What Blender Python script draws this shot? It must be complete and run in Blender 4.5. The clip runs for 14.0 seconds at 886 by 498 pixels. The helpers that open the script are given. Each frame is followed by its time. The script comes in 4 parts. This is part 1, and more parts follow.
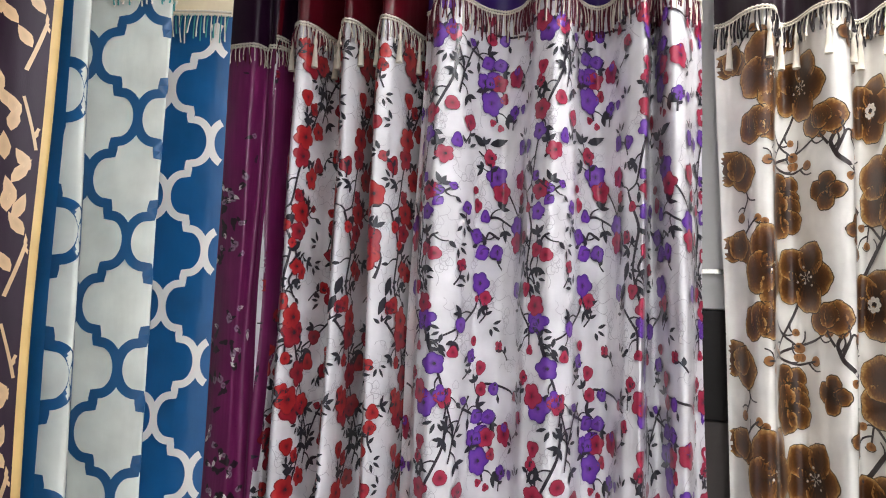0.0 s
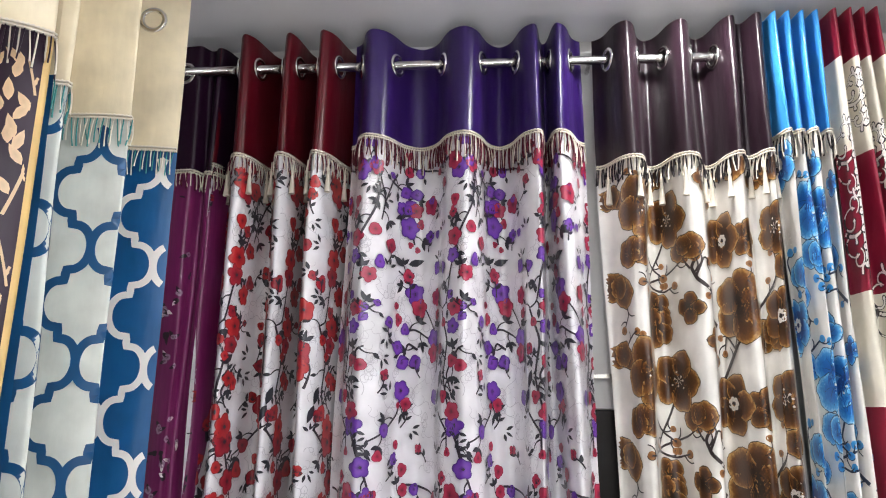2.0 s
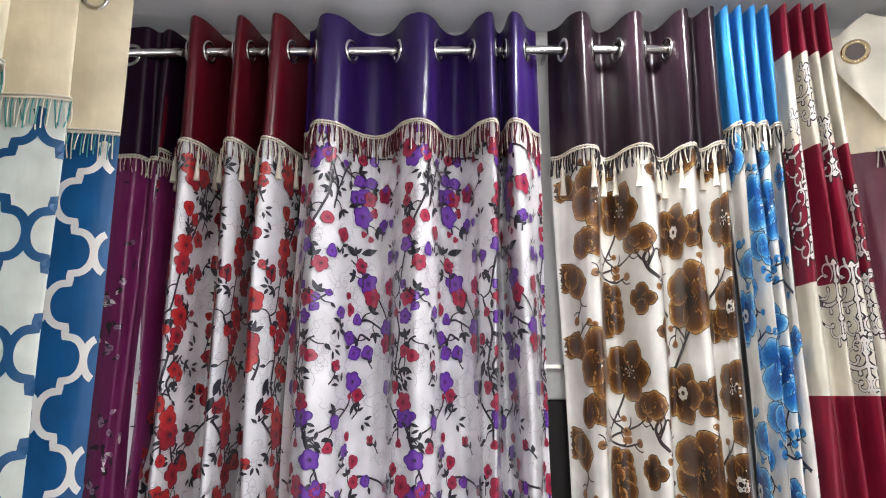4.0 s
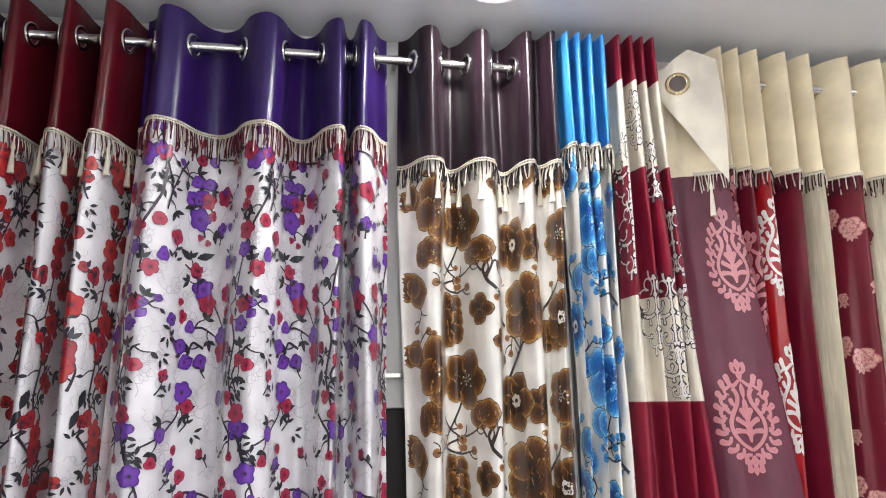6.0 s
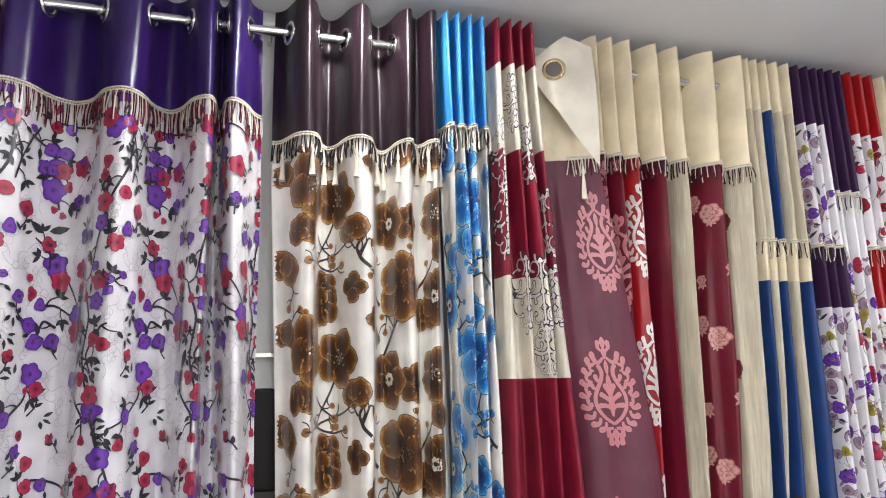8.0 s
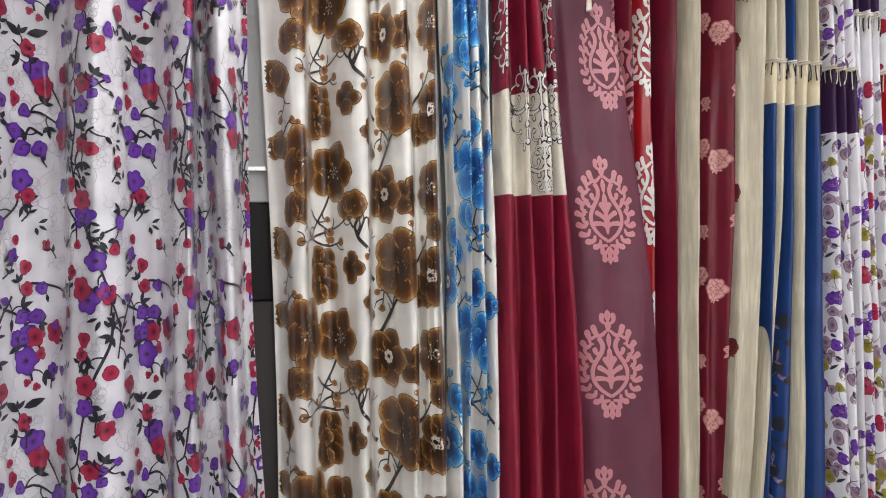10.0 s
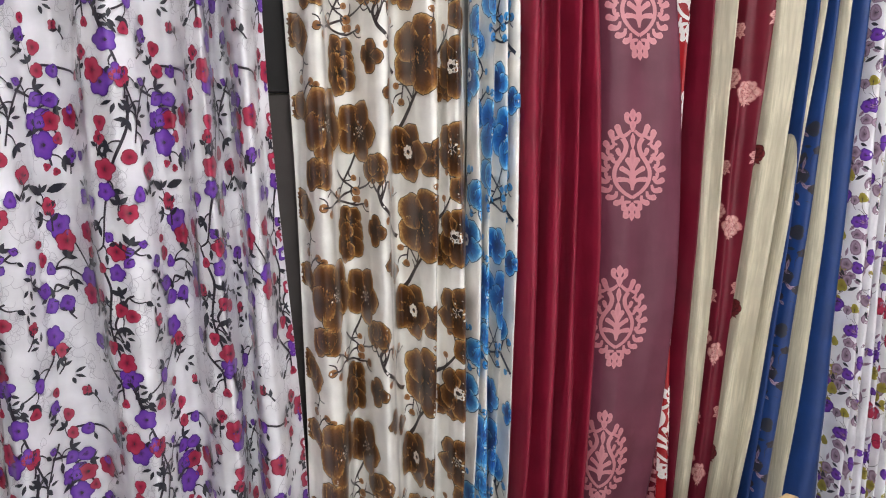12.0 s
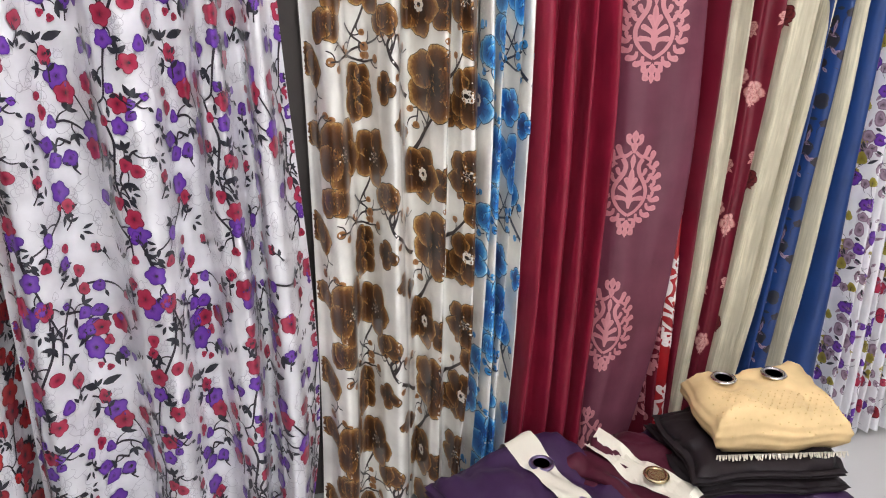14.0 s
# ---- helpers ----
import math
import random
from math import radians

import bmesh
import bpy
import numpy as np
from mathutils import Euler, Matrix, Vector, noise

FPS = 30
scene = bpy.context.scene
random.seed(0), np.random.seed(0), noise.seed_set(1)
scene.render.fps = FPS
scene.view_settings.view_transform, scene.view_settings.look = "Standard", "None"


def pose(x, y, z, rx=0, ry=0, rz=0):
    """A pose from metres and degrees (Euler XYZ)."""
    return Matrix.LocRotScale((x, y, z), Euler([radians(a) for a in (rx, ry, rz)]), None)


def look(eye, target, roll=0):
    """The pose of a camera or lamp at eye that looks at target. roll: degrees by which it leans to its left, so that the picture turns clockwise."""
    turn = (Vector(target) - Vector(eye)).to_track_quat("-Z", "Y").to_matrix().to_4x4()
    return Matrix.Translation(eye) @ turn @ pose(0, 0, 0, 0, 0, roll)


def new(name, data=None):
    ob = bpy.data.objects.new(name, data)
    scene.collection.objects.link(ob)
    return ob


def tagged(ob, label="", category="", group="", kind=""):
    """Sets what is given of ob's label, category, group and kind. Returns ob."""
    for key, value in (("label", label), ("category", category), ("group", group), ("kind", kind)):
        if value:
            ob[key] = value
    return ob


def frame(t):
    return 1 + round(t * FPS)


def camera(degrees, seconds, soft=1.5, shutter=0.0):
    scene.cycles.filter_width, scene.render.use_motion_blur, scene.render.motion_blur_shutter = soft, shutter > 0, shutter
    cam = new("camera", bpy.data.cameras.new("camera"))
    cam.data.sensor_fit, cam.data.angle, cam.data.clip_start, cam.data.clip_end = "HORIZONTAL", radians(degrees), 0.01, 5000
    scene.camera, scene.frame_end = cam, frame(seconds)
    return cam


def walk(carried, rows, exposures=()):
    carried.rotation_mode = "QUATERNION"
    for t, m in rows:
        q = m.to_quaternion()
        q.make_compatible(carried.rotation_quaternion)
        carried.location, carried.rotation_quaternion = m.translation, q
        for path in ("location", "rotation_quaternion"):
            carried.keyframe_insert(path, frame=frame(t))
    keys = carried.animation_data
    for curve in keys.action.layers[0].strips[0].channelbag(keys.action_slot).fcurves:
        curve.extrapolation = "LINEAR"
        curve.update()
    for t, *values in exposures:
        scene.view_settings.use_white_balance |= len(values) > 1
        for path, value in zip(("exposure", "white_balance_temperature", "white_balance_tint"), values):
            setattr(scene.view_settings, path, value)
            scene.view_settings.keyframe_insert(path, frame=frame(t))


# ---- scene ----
from mathutils.bvhtree import BVHTree

cam = camera(63.5, 14.0, soft=1.05)
METRES, EYE, TILT, LEAN, TURN = 0.75, 1.5, 5.0, -2.0, 12.5
ROWS = [
    (0.0, 0.0, 0.0, 0.0, 0.0, 0.0, -0.0),
    (0.5, -0.0704, -0.1967, 0.0533, -5.53, 3.56, -0.69),
    (1.0, -0.0854, -0.2171, 0.0714, -7.75, 5.36, 1.23),
    (1.5, -0.0767, -0.2431, 0.0766, -7.97, 7.19, 1.0),
    (2.0, -0.078, -0.2608, 0.0774, -7.84, 6.92, 0.72),
    (4.5, -0.0376, -0.2332, 0.0727, -14.22, 6.14, 0.66),
    (5.0, -0.005, -0.2357, 0.0756, -18.08, 6.37, 0.61),
    (5.5, 0.0179, -0.2455, 0.0703, -20.38, 6.64, 0.55),
    (6.0, 0.0183, -0.2491, 0.0723, -22.01, 6.8, 0.35),
    (6.5, 0.033, -0.2633, 0.0727, -24.66, 6.94, -0.11),
    (7.0, 0.0547, -0.2865, 0.0729, -28.51, 7.26, -0.69),
    (9.5, 0.1485, -0.2486, -0.0474, -30.25, -1.92, -0.4),
    (10.0, 0.141, -0.2529, -0.1036, -29.79, -5.51, -0.05),
    (10.5, 0.1444, -0.2619, -0.1462, -29.85, -8.42, 0.4),
    (11.0, 0.1331, -0.2515, -0.203, -29.7, -11.75, 0.48),
    (11.5, 0.1307, -0.2426, -0.2429, -29.38, -14.75, 0.01),
    (12.0, 0.1285, -0.2384, -0.2827, -28.55, -17.57, -0.49),
    (12.5, 0.1229, -0.2316, -0.3158, -28.1, -19.92, -0.83),
    (13.0, 0.1224, -0.2319, -0.3366, -28.16, -21.28, -0.85),
    (13.5, 0.1252, -0.2304, -0.3564, -28.2, -23.23, -0.66),
    (14.0, 0.1214, -0.2263, -0.3884, -27.84, -26.21, -1.01),
]
walk(cam, [(t, pose(0, 0, EYE, TILT, LEAN, TURN) @ pose(METRES * x, METRES * y, METRES * z, 90 + pitch, roll, yaw)) for t, x, y, z, yaw, pitch, roll in ROWS],
     exposures=[(0.0, 0.3), (0.5, 0.15), (1.5, 0.38), (5.0, 0.32), (7.0, 0.35), (9.5, 0.1), (10.5, 0.22), (12.0, 0.48), (14.0, 0.65)])

# ---- light: daylight from an assumed shop front behind, recessed ceiling lamps, added fill tubes ----
world = bpy.data.worlds.new("sky")
scene.world = world
world.use_nodes = True
sky = world.node_tree.nodes.new("ShaderNodeTexSky")
sky.sky_type, sky.sun_disc, sky.sun_elevation, sky.sun_rotation = "NISHITA", False, radians(40), radians(200)
world.node_tree.links.new(sky.outputs[0], world.node_tree.nodes["Background"].inputs[0])
world.node_tree.nodes["Background"].inputs[1].default_value = 0.1


def area_lamp(name, m, w, h, watts, colour, shape="RECTANGLE"):
    lamp = bpy.data.lights.new(name, "AREA")
    lamp.shape, lamp.size, lamp.size_y, lamp.energy, lamp.color = shape, w, h, watts, colour
    ob = new(name, lamp)
    ob.matrix_world = m
    return ob


# the opening is unseen; this broad lamp is added as general fill
area_lamp("assumed_front_daylight", look((0.8, -3.3, 1.2), (0.8, 1.6, 2.0)), 2.8, 2.3, 12, (0.93, 0.96, 1.0))
# only the first is seen; the other four are added out of view for fill
DOWNLIGHTS = [(0.46, 1.40, 5.0), (-0.35, -0.3, 1.5), (1.85, 0.75, 3.6), (0.46, -0.8, 5.0), (1.9, -0.7, 4.0)]
for lx, ly, watts in DOWNLIGHTS:
    area_lamp("downlight_lamp", look((lx, ly, 2.566), (lx, ly + 0.001, 0)), 0.12, 0.12, watts, (1.0, 0.98, 0.97), "DISK")
# fill tubes out of view, added to brighten the ceiling and the satin folds
FILL_TUBES = [(0.28, 0.0), (1.15, 0.0)]


# ---- materials ----
def nodes_of(name, rough=0.5, metal=0.0, spec=0.5):
    m = bpy.data.materials.new(name)
    m.use_nodes = True
    nt = m.node_tree
    b = nt.nodes["Principled BSDF"]
    b.inputs["Roughness"].default_value = rough
    b.inputs["Metallic"].default_value = metal
    b.inputs["Specular IOR Level"].default_value = spec
    return m, nt, b


def link(nt, a, b):
    nt.links.new(a, b)


def noise_mix(nt, coord, scale, c1, c2, lo=0.35, hi=0.65, detail=4):
    """A colour between c1 and c2 by a noise at that scale."""
    n = nt.nodes.new("ShaderNodeTexNoise")
    n.inputs["Scale"].default_value, n.inputs["Detail"].default_value = scale, detail
    link(nt, coord, n.inputs["Vector"])
    r = nt.nodes.new("ShaderNodeValToRGB")
    r.color_ramp.elements[0].position, r.color_ramp.elements[1].position = lo, hi
    r.color_ramp.elements[0].color, r.color_ramp.elements[1].color = (*c1, 1), (*c2, 1)
    link(nt, n.outputs[0], r.inputs[0])
    return r.outputs[0], n


def shade(c, k):
    return tuple(min(1.0, v * k) for v in c)


def weave_bump(nt, b, uv, thread=700.0, strength=0.12, crease=0.35):
    """Fine crosswise threads and soft creases."""
    mp = nt.nodes.new("ShaderNodeMapping")
    mp.inputs["Scale"].default_value = (thread, thread * 0.25, 1)
    link(nt, uv, mp.inputs["Vector"])
    n1 = nt.nodes.new("ShaderNodeTexNoise")
    n1.inputs["Scale"].default_value = 1.0
    link(nt, mp.outputs[0], n1.inputs["Vector"])
    mp2 = nt.nodes.new("ShaderNodeMapping")
    mp2.inputs["Scale"].default_value = (14, 3.5, 1)
    link(nt, uv, mp2.inputs["Vector"])
    n2 = nt.nodes.new("ShaderNodeTexNoise")
    n2.inputs["Scale"].default_value, n2.inputs["Detail"].default_value = 1.0, 3
    link(nt, mp2.outputs[0], n2.inputs["Vector"])
    b1 = nt.nodes.new("ShaderNodeBump")
    b1.inputs["Strength"].default_value, b1.inputs["Distance"].default_value = strength, 0.001
    link(nt, n1.outputs[0], b1.inputs["Height"])
    b2 = nt.nodes.new("ShaderNodeBump")
    b2.inputs["Strength"].default_value, b2.inputs["Distance"].default_value = crease, 0.012
    link(nt, n2.outputs[0], b2.inputs["Height"])
    link(nt, b1.outputs[0], b2.inputs["Normal"])
    link(nt, b2.outputs[0], b.inputs["Normal"])


def satin_gloss(nt, b, amount=0.75):
    """Weft threads spread the gloss up and down the cloth."""
    up = nt.nodes.new("ShaderNodeCombineXYZ")
    up.inputs[2].default_value = 1.0
    b.inputs["Anisotropic"].default_value = amount
    link(nt, up.outputs[0], b.inputs["Tangent"])


def fabric(name, colour, rough=0.38, spec=0.5, sheen=0.03, slub=0.0, slub_colour=None, crease=0.35):
    """Satin or woven cloth; slub draws long streaks of a second colour along the drop."""
    m, nt, b = nodes_of(name, rough, 0.0, spec)
    uv = nt.nodes.new("ShaderNodeUVMap").outputs[0]
    col, _ = noise_mix(nt, uv, 9.0, shade(colour, 0.86), shade(colour, 1.1))
    if slub:
        mp = nt.nodes.new("ShaderNodeMapping")
        mp.inputs["Scale"].default_value = (170, 9, 1)
        link(nt, uv, mp.inputs["Vector"])
        sl, n = noise_mix(nt, mp.outputs[0], 1.0, (0, 0, 0), (1, 1, 1), 0.5 - slub / 2, 0.5 + slub / 2, 2)
        mx = nt.nodes.new("ShaderNodeMix")
        mx.data_type = "RGBA"
        link(nt, sl, mx.inputs["Factor"])
        link(nt, col, mx.inputs["A"])
        mx.inputs["B"].default_value = (*slub_colour, 1)
        col = mx.outputs["Result"]
    link(nt, col, b.inputs["Base Color"])
    b.inputs["Sheen Weight"].default_value = sheen
    b.inputs["Sheen Roughness"].default_value = 0.4
    weave_bump(nt, b, uv, crease=crease)
    if rough < 0.45:
        satin_gloss(nt, b)
    return m


def print_ink(name, stops, rough=0.3, spec=0.5, vein=0.25):
    """Printed dye: the colour runs from a motif's heart (0) to its rim (1)."""
    m, nt, b = nodes_of(name, rough, 0.0, spec)
    uv = nt.nodes.new("ShaderNodeUVMap").outputs[0]
    sep = nt.nodes.new("ShaderNodeSeparateXYZ")
    link(nt, uv, sep.inputs[0])
    n = nt.nodes.new("ShaderNodeTexNoise")
    n.inputs["Scale"].default_value = 160.0
    tc = nt.nodes.new("ShaderNodeTexCoord")
    link(nt, tc.outputs["Object"], n.inputs["Vector"])
    ad = nt.nodes.new("ShaderNodeMath")
    ad.operation = "MULTIPLY_ADD"
    sb = nt.nodes.new("ShaderNodeMath")
    sb.operation = "SUBTRACT"
    link(nt, n.outputs[0], sb.inputs[0])
    sb.inputs[1].default_value = 0.5
    link(nt, sb.outputs[0], ad.inputs[0])
    ad.inputs[1].default_value = vein
    link(nt, sep.outputs[0], ad.inputs[2])
    r = nt.nodes.new("ShaderNodeValToRGB")
    while len(r.color_ramp.elements) < len(stops):
        r.color_ramp.elements.new(0.5)
    for e, (p, c) in zip(r.color_ramp.elements, stops):
        e.position, e.color = p, (*c, 1)
    link(nt, ad.outputs[0], r.inputs[0])
    link(nt, r.outputs[0], b.inputs["Base Color"])
    b.inputs["Sheen Weight"].default_value = 0.05
    satin_gloss(nt, b)
    return m


def flat_ink(name, c):
    return print_ink(name, [(0.0, shade(c, 0.9)), (1.0, shade(c, 1.1))])


def plaster(name, colour, rough=0.85):
    m, nt, b = nodes_of(name, rough, 0, 0.3)
    tc = nt.nodes.new("ShaderNodeTexCoord").outputs["Object"]
    col, _ = noise_mix(nt, tc, 2.2, shade(colour, 0.94), colour)
    link(nt, col, b.inputs["Base Color"])
    n = nt.nodes.new("ShaderNodeTexNoise")
    n.inputs["Scale"].default_value, n.inputs["Detail"].default_value = 60, 6
    link(nt, tc, n.inputs["Vector"])
    bp = nt.nodes.new("ShaderNodeBump")
    bp.inputs["Strength"].default_value, bp.inputs["Distance"].default_value = 0.15, 0.004
    link(nt, n.outputs[0], bp.inputs["Height"])
    link(nt, bp.outputs[0], b.inputs["Normal"])
    return m


def metal(name, colour, rough):
    m, nt, b = nodes_of(name, rough, 1.0)
    tc = nt.nodes.new("ShaderNodeTexCoord").outputs["Object"]
    col, _ = noise_mix(nt, tc, 30, shade(colour, 0.85), colour)
    link(nt, col, b.inputs["Base Color"])
    return m


CREAM = (0.8, 0.7, 0.5)
M_WALL = plaster("painted_wall", (0.74, 0.73, 0.72))
M_CEIL = plaster("ceiling_paint", (0.9, 0.9, 0.92))
# darker colour for unseen walls, to cut bounce and deepen the folds
M_LOW_BOUNCE = plaster("low_bounce_wall", (0.34, 0.3, 0.28))
M_FLOOR = plaster("pale_floor_tile", (0.62, 0.6, 0.59), 0.35)
M_DARK = plaster("near_black", (0.012, 0.009, 0.009), 0.5)
M_DUSK = plaster("brown_grey", (0.10, 0.085, 0.08), 0.7)
M_STEEL = metal("brushed_steel", (0.78, 0.76, 0.74), 0.22)
M_CHROME = metal("chrome_ring", (0.85, 0.84, 0.82), 0.12)
M_BRASS = metal("antique_brass", (0.62, 0.5, 0.3), 0.25)
M_WHITE_SATIN = fabric("white_satin", (0.78, 0.76, 0.79), 0.3, 0.6)
M_GREYWHITE = fabric("grey_white_satin", (0.6, 0.62, 0.57), 0.32, 0.5)
M_IVORY_SATIN = fabric("ivory_satin", (0.8, 0.77, 0.72), 0.27, 0.65)
M_PURPLE = fabric("violet_satin", (0.028, 0.009, 0.1), 0.3, 0.45)
M_RED_HEAD = fabric("wine_red_satin", (0.095, 0.003, 0.009), 0.3, 0.4)
M_PLUM = fabric("dark_plum_satin", (0.016, 0.003, 0.015), 0.4, 0.3)
M_BROWN_HEAD = fabric("dark_brown_satin", (0.017, 0.008, 0.013), 0.3, 0.42)
M_SKY = fabric("sky_blue_satin", (0.045, 0.28, 0.66), 0.28, 0.6)
M_MAROON = fabric("maroon_cloth", (0.13, 0.006, 0.018), 0.4, 0.35)
M_BAND_RED = fabric("banded_maroon_cloth", (0.22, 0.01, 0.03), 0.42, 0.35)
M_DARKCLOTH = fabric("black_brown_cloth", (0.014, 0.009, 0.011), 0.6, 0.25)
M_DARKWINE = fabric("dark_wine_cloth", (0.06, 0.005, 0.016), 0.6, 0.25)
M_CREAM = fabric("cream_satin", CREAM, 0.4, 0.5)
M_OFFWHITE = fabric("offwhite_cloth", (0.74, 0.69, 0.58), 0.45, 0.4)
M_MAUVE = fabric("mauve_cloth", (0.125, 0.031, 0.052), 0.42, 0.35)
M_REDSATIN = fabric("bright_red_satin", (0.36, 0.008, 0.012), 0.3, 0.6)
M_WOVEN = fabric("cream_slub_weave", (0.62, 0.56, 0.42), 0.5, 0.35, slub=0.25, slub_colour=(0.5, 0.45, 0.33))
M_NAVY = fabric("royal_blue_cloth", (0.01, 0.04, 0.16), 0.4, 0.45)
M_TEAL_BLUE = fabric("deep_blue_satin", (0.006, 0.085, 0.24), 0.34, 0.5)
M_MAGENTA = fabric("magenta_dupion", (0.21, 0.022, 0.115), 0.36, 0.5, slub=0.5, slub_colour=(0.15, 0.012, 0.085))
M_GOLD = fabric("gold_satin", (0.62, 0.42, 0.16), 0.36, 0.5)
M_GOLDCLOTH = fabric("golden_cream_cloth", (0.7, 0.5, 0.26), 0.75, 0.15)
M_VIOLETRING = metal("violet_ring", (0.3, 0.25, 0.45), 0.3)
M_PURPLE_CLOTH = fabric("purple_cloth", (0.03, 0.006, 0.046), 0.6, 0.45)
M_COTTON = fabric("cotton_cord", (0.7, 0.64, 0.54), 0.7, 0.2)
M_MAROON_CORD = fabric("maroon_cord", (0.1, 0.012, 0.025), 0.65, 0.2)
M_TEAL_CORD = fabric("teal_cord", (0.06, 0.28, 0.27), 0.65, 0.2)
M_BLACK_CORD = fabric("dark_cord", (0.02, 0.015, 0.018), 0.65, 0.2)
M_LAMP = bpy.data.materials.new("lamp_glow")
M_LAMP.use_nodes = True
M_LAMP.node_tree.nodes["Principled BSDF"].inputs["Emission Color"].default_value = (1, 0.98, 0.95, 1)
M_LAMP.node_tree.nodes["Principled BSDF"].inputs["Emission Strength"].default_value = 16
# emission of the added fill tubes
M_FILL_TUBE = M_LAMP.copy()
M_FILL_TUBE.name = "fill_tube_glow"
M_FILL_TUBE.node_tree.nodes["Principled BSDF"].inputs["Emission Color"].default_value = (0.95, 0.97, 1.0, 1)
M_FILL_TUBE.node_tree.nodes["Principled BSDF"].inputs["Emission Strength"].default_value = 62

INK = {
    "red": print_ink("red_dye", [(0.0, (0.06, 0.004, 0.012)), (0.35, (0.26, 0.008, 0.022)), (0.8, (0.34, 0.016, 0.03)), (1.0, (0.16, 0.006, 0.02))]),
    "crimson": print_ink("crimson_dye", [(0.0, (0.1, 0.004, 0.02)), (0.4, (0.33, 0.015, 0.05)), (0.85, (0.4, 0.03, 0.075)), (1.0, (0.16, 0.008, 0.03))]),
    "rose": print_ink("rose_dye", [(0.0, (0.2, 0.006, 0.03)), (0.4, (0.5, 0.04, 0.09)), (0.85, (0.42, 0.015, 0.06)), (1.0, (0.2, 0.008, 0.04))]),
    "violet": print_ink("violet_dye", [(0.0, (0.06, 0.012, 0.13)), (0.4, (0.17, 0.05, 0.38)), (0.85, (0.12, 0.03, 0.32)), (1.0, (0.05, 0.012, 0.14))]),
    "leaf": flat_ink("dark_leaf_dye", (0.022, 0.022, 0.032)),
    "twig": flat_ink("twig_dye", (0.026, 0.02, 0.03)),
    "faint": flat_ink("faint_grey_dye", (0.52, 0.49, 0.53)),
    "amber": print_ink("amber_petal_dye", [(0.0, (0.04, 0.013, 0.004)), (0.5, (0.075, 0.025, 0.006)), (0.8, (0.17, 0.065, 0.013)), (0.95, (0.4, 0.21, 0.06)), (1.0, (0.5, 0.33, 0.14))], vein=0.4),
    "heart_amber": print_ink("amber_heart_dye", [(0.0, (0.008, 0.003, 0.002)), (0.6, (0.018, 0.007, 0.003)), (1.0, (0.045, 0.015, 0.005))], vein=0.5),
    "heart_azure": print_ink("azure_heart_dye", [(0.0, (0.003, 0.012, 0.08)), (1.0, (0.01, 0.07, 0.3))], vein=0.3),
    "amber_bud": print_ink("amber_bud_dye", [(0.0, (0.16, 0.05, 0.012)), (1.0, (0.36, 0.17, 0.055))], vein=0.12),
    "outline": flat_ink("brown_outline_dye", (0.035, 0.018, 0.008)),
    "blue_bark": flat_ink("navy_bark_dye", (0.012, 0.02, 0.05)),
    "blue_outline": flat_ink("navy_outline_dye", (0.01, 0.04, 0.12)),
    "azure_bud": print_ink("azure_bud_dye", [(0.0, (0.02, 0.2, 0.5)), (1.0, (0.06, 0.34, 0.68))], vein=0.12),
    "scarlet": print_ink("scarlet_dye", [(0.0, (0.09, 0.004, 0.01)), (0.4, (0.36, 0.012, 0.018)), (0.85, (0.44, 0.025, 0.025)), (1.0, (0.18, 0.006, 0.014))]),
    "bark": flat_ink("bark_dye", (0.03, 0.02, 0.02)),
    "dot": flat_ink("white_dot_dye", (0.75, 0.72, 0.66)),
    "azure": print_ink("azure_petal_dye", [(0.0, (0.008, 0.09, 0.36)), (0.5, (0.015, 0.16, 0.48)), (0.8, (0.06, 0.34, 0.68)), (1.0, (0.35, 0.66, 0.84))], vein=0.45),
    "pink": flat_ink("pink_damask_dye", (0.5, 0.2, 0.22)),
    "white": flat_ink("white_dye", (0.78, 0.74, 0.7)),
    "black": flat_ink("black_dye", (0.02, 0.012, 0.015)),
    "teal": flat_ink("deep_blue_dye", (0.008, 0.07, 0.18)),
    "goldleaf": flat_ink("gold_leaf_dye", (0.55, 0.36, 0.2)),
    "olive": print_ink("olive_dye", [(0.0, (0.2, 0.16, 0.02)), (1.0, (0.36, 0.3, 0.05))]),
    "orchid": print_ink("orchid_dye", [(0.0, (0.1, 0.05, 0.08)), (0.7, (0.4, 0.28, 0.36)), (1.0, (0.2, 0.12, 0.18))]),
    "blossom": print_ink("rose_bloom_dye", [(0.0, (0.3, 0.08, 0.08)), (0.6, (0.62, 0.36, 0.32)), (0.85, (0.5, 0.2, 0.19)), (1.0, (0.18, 0.03, 0.04))], vein=0.5),
    "darkbloom": print_ink("dark_bloom_dye", [(0.0, (0.1, 0.008, 0.012)), (0.7, (0.2, 0.03, 0.03)), (1.0, (0.05, 0.006, 0.01))], vein=0.5),
}


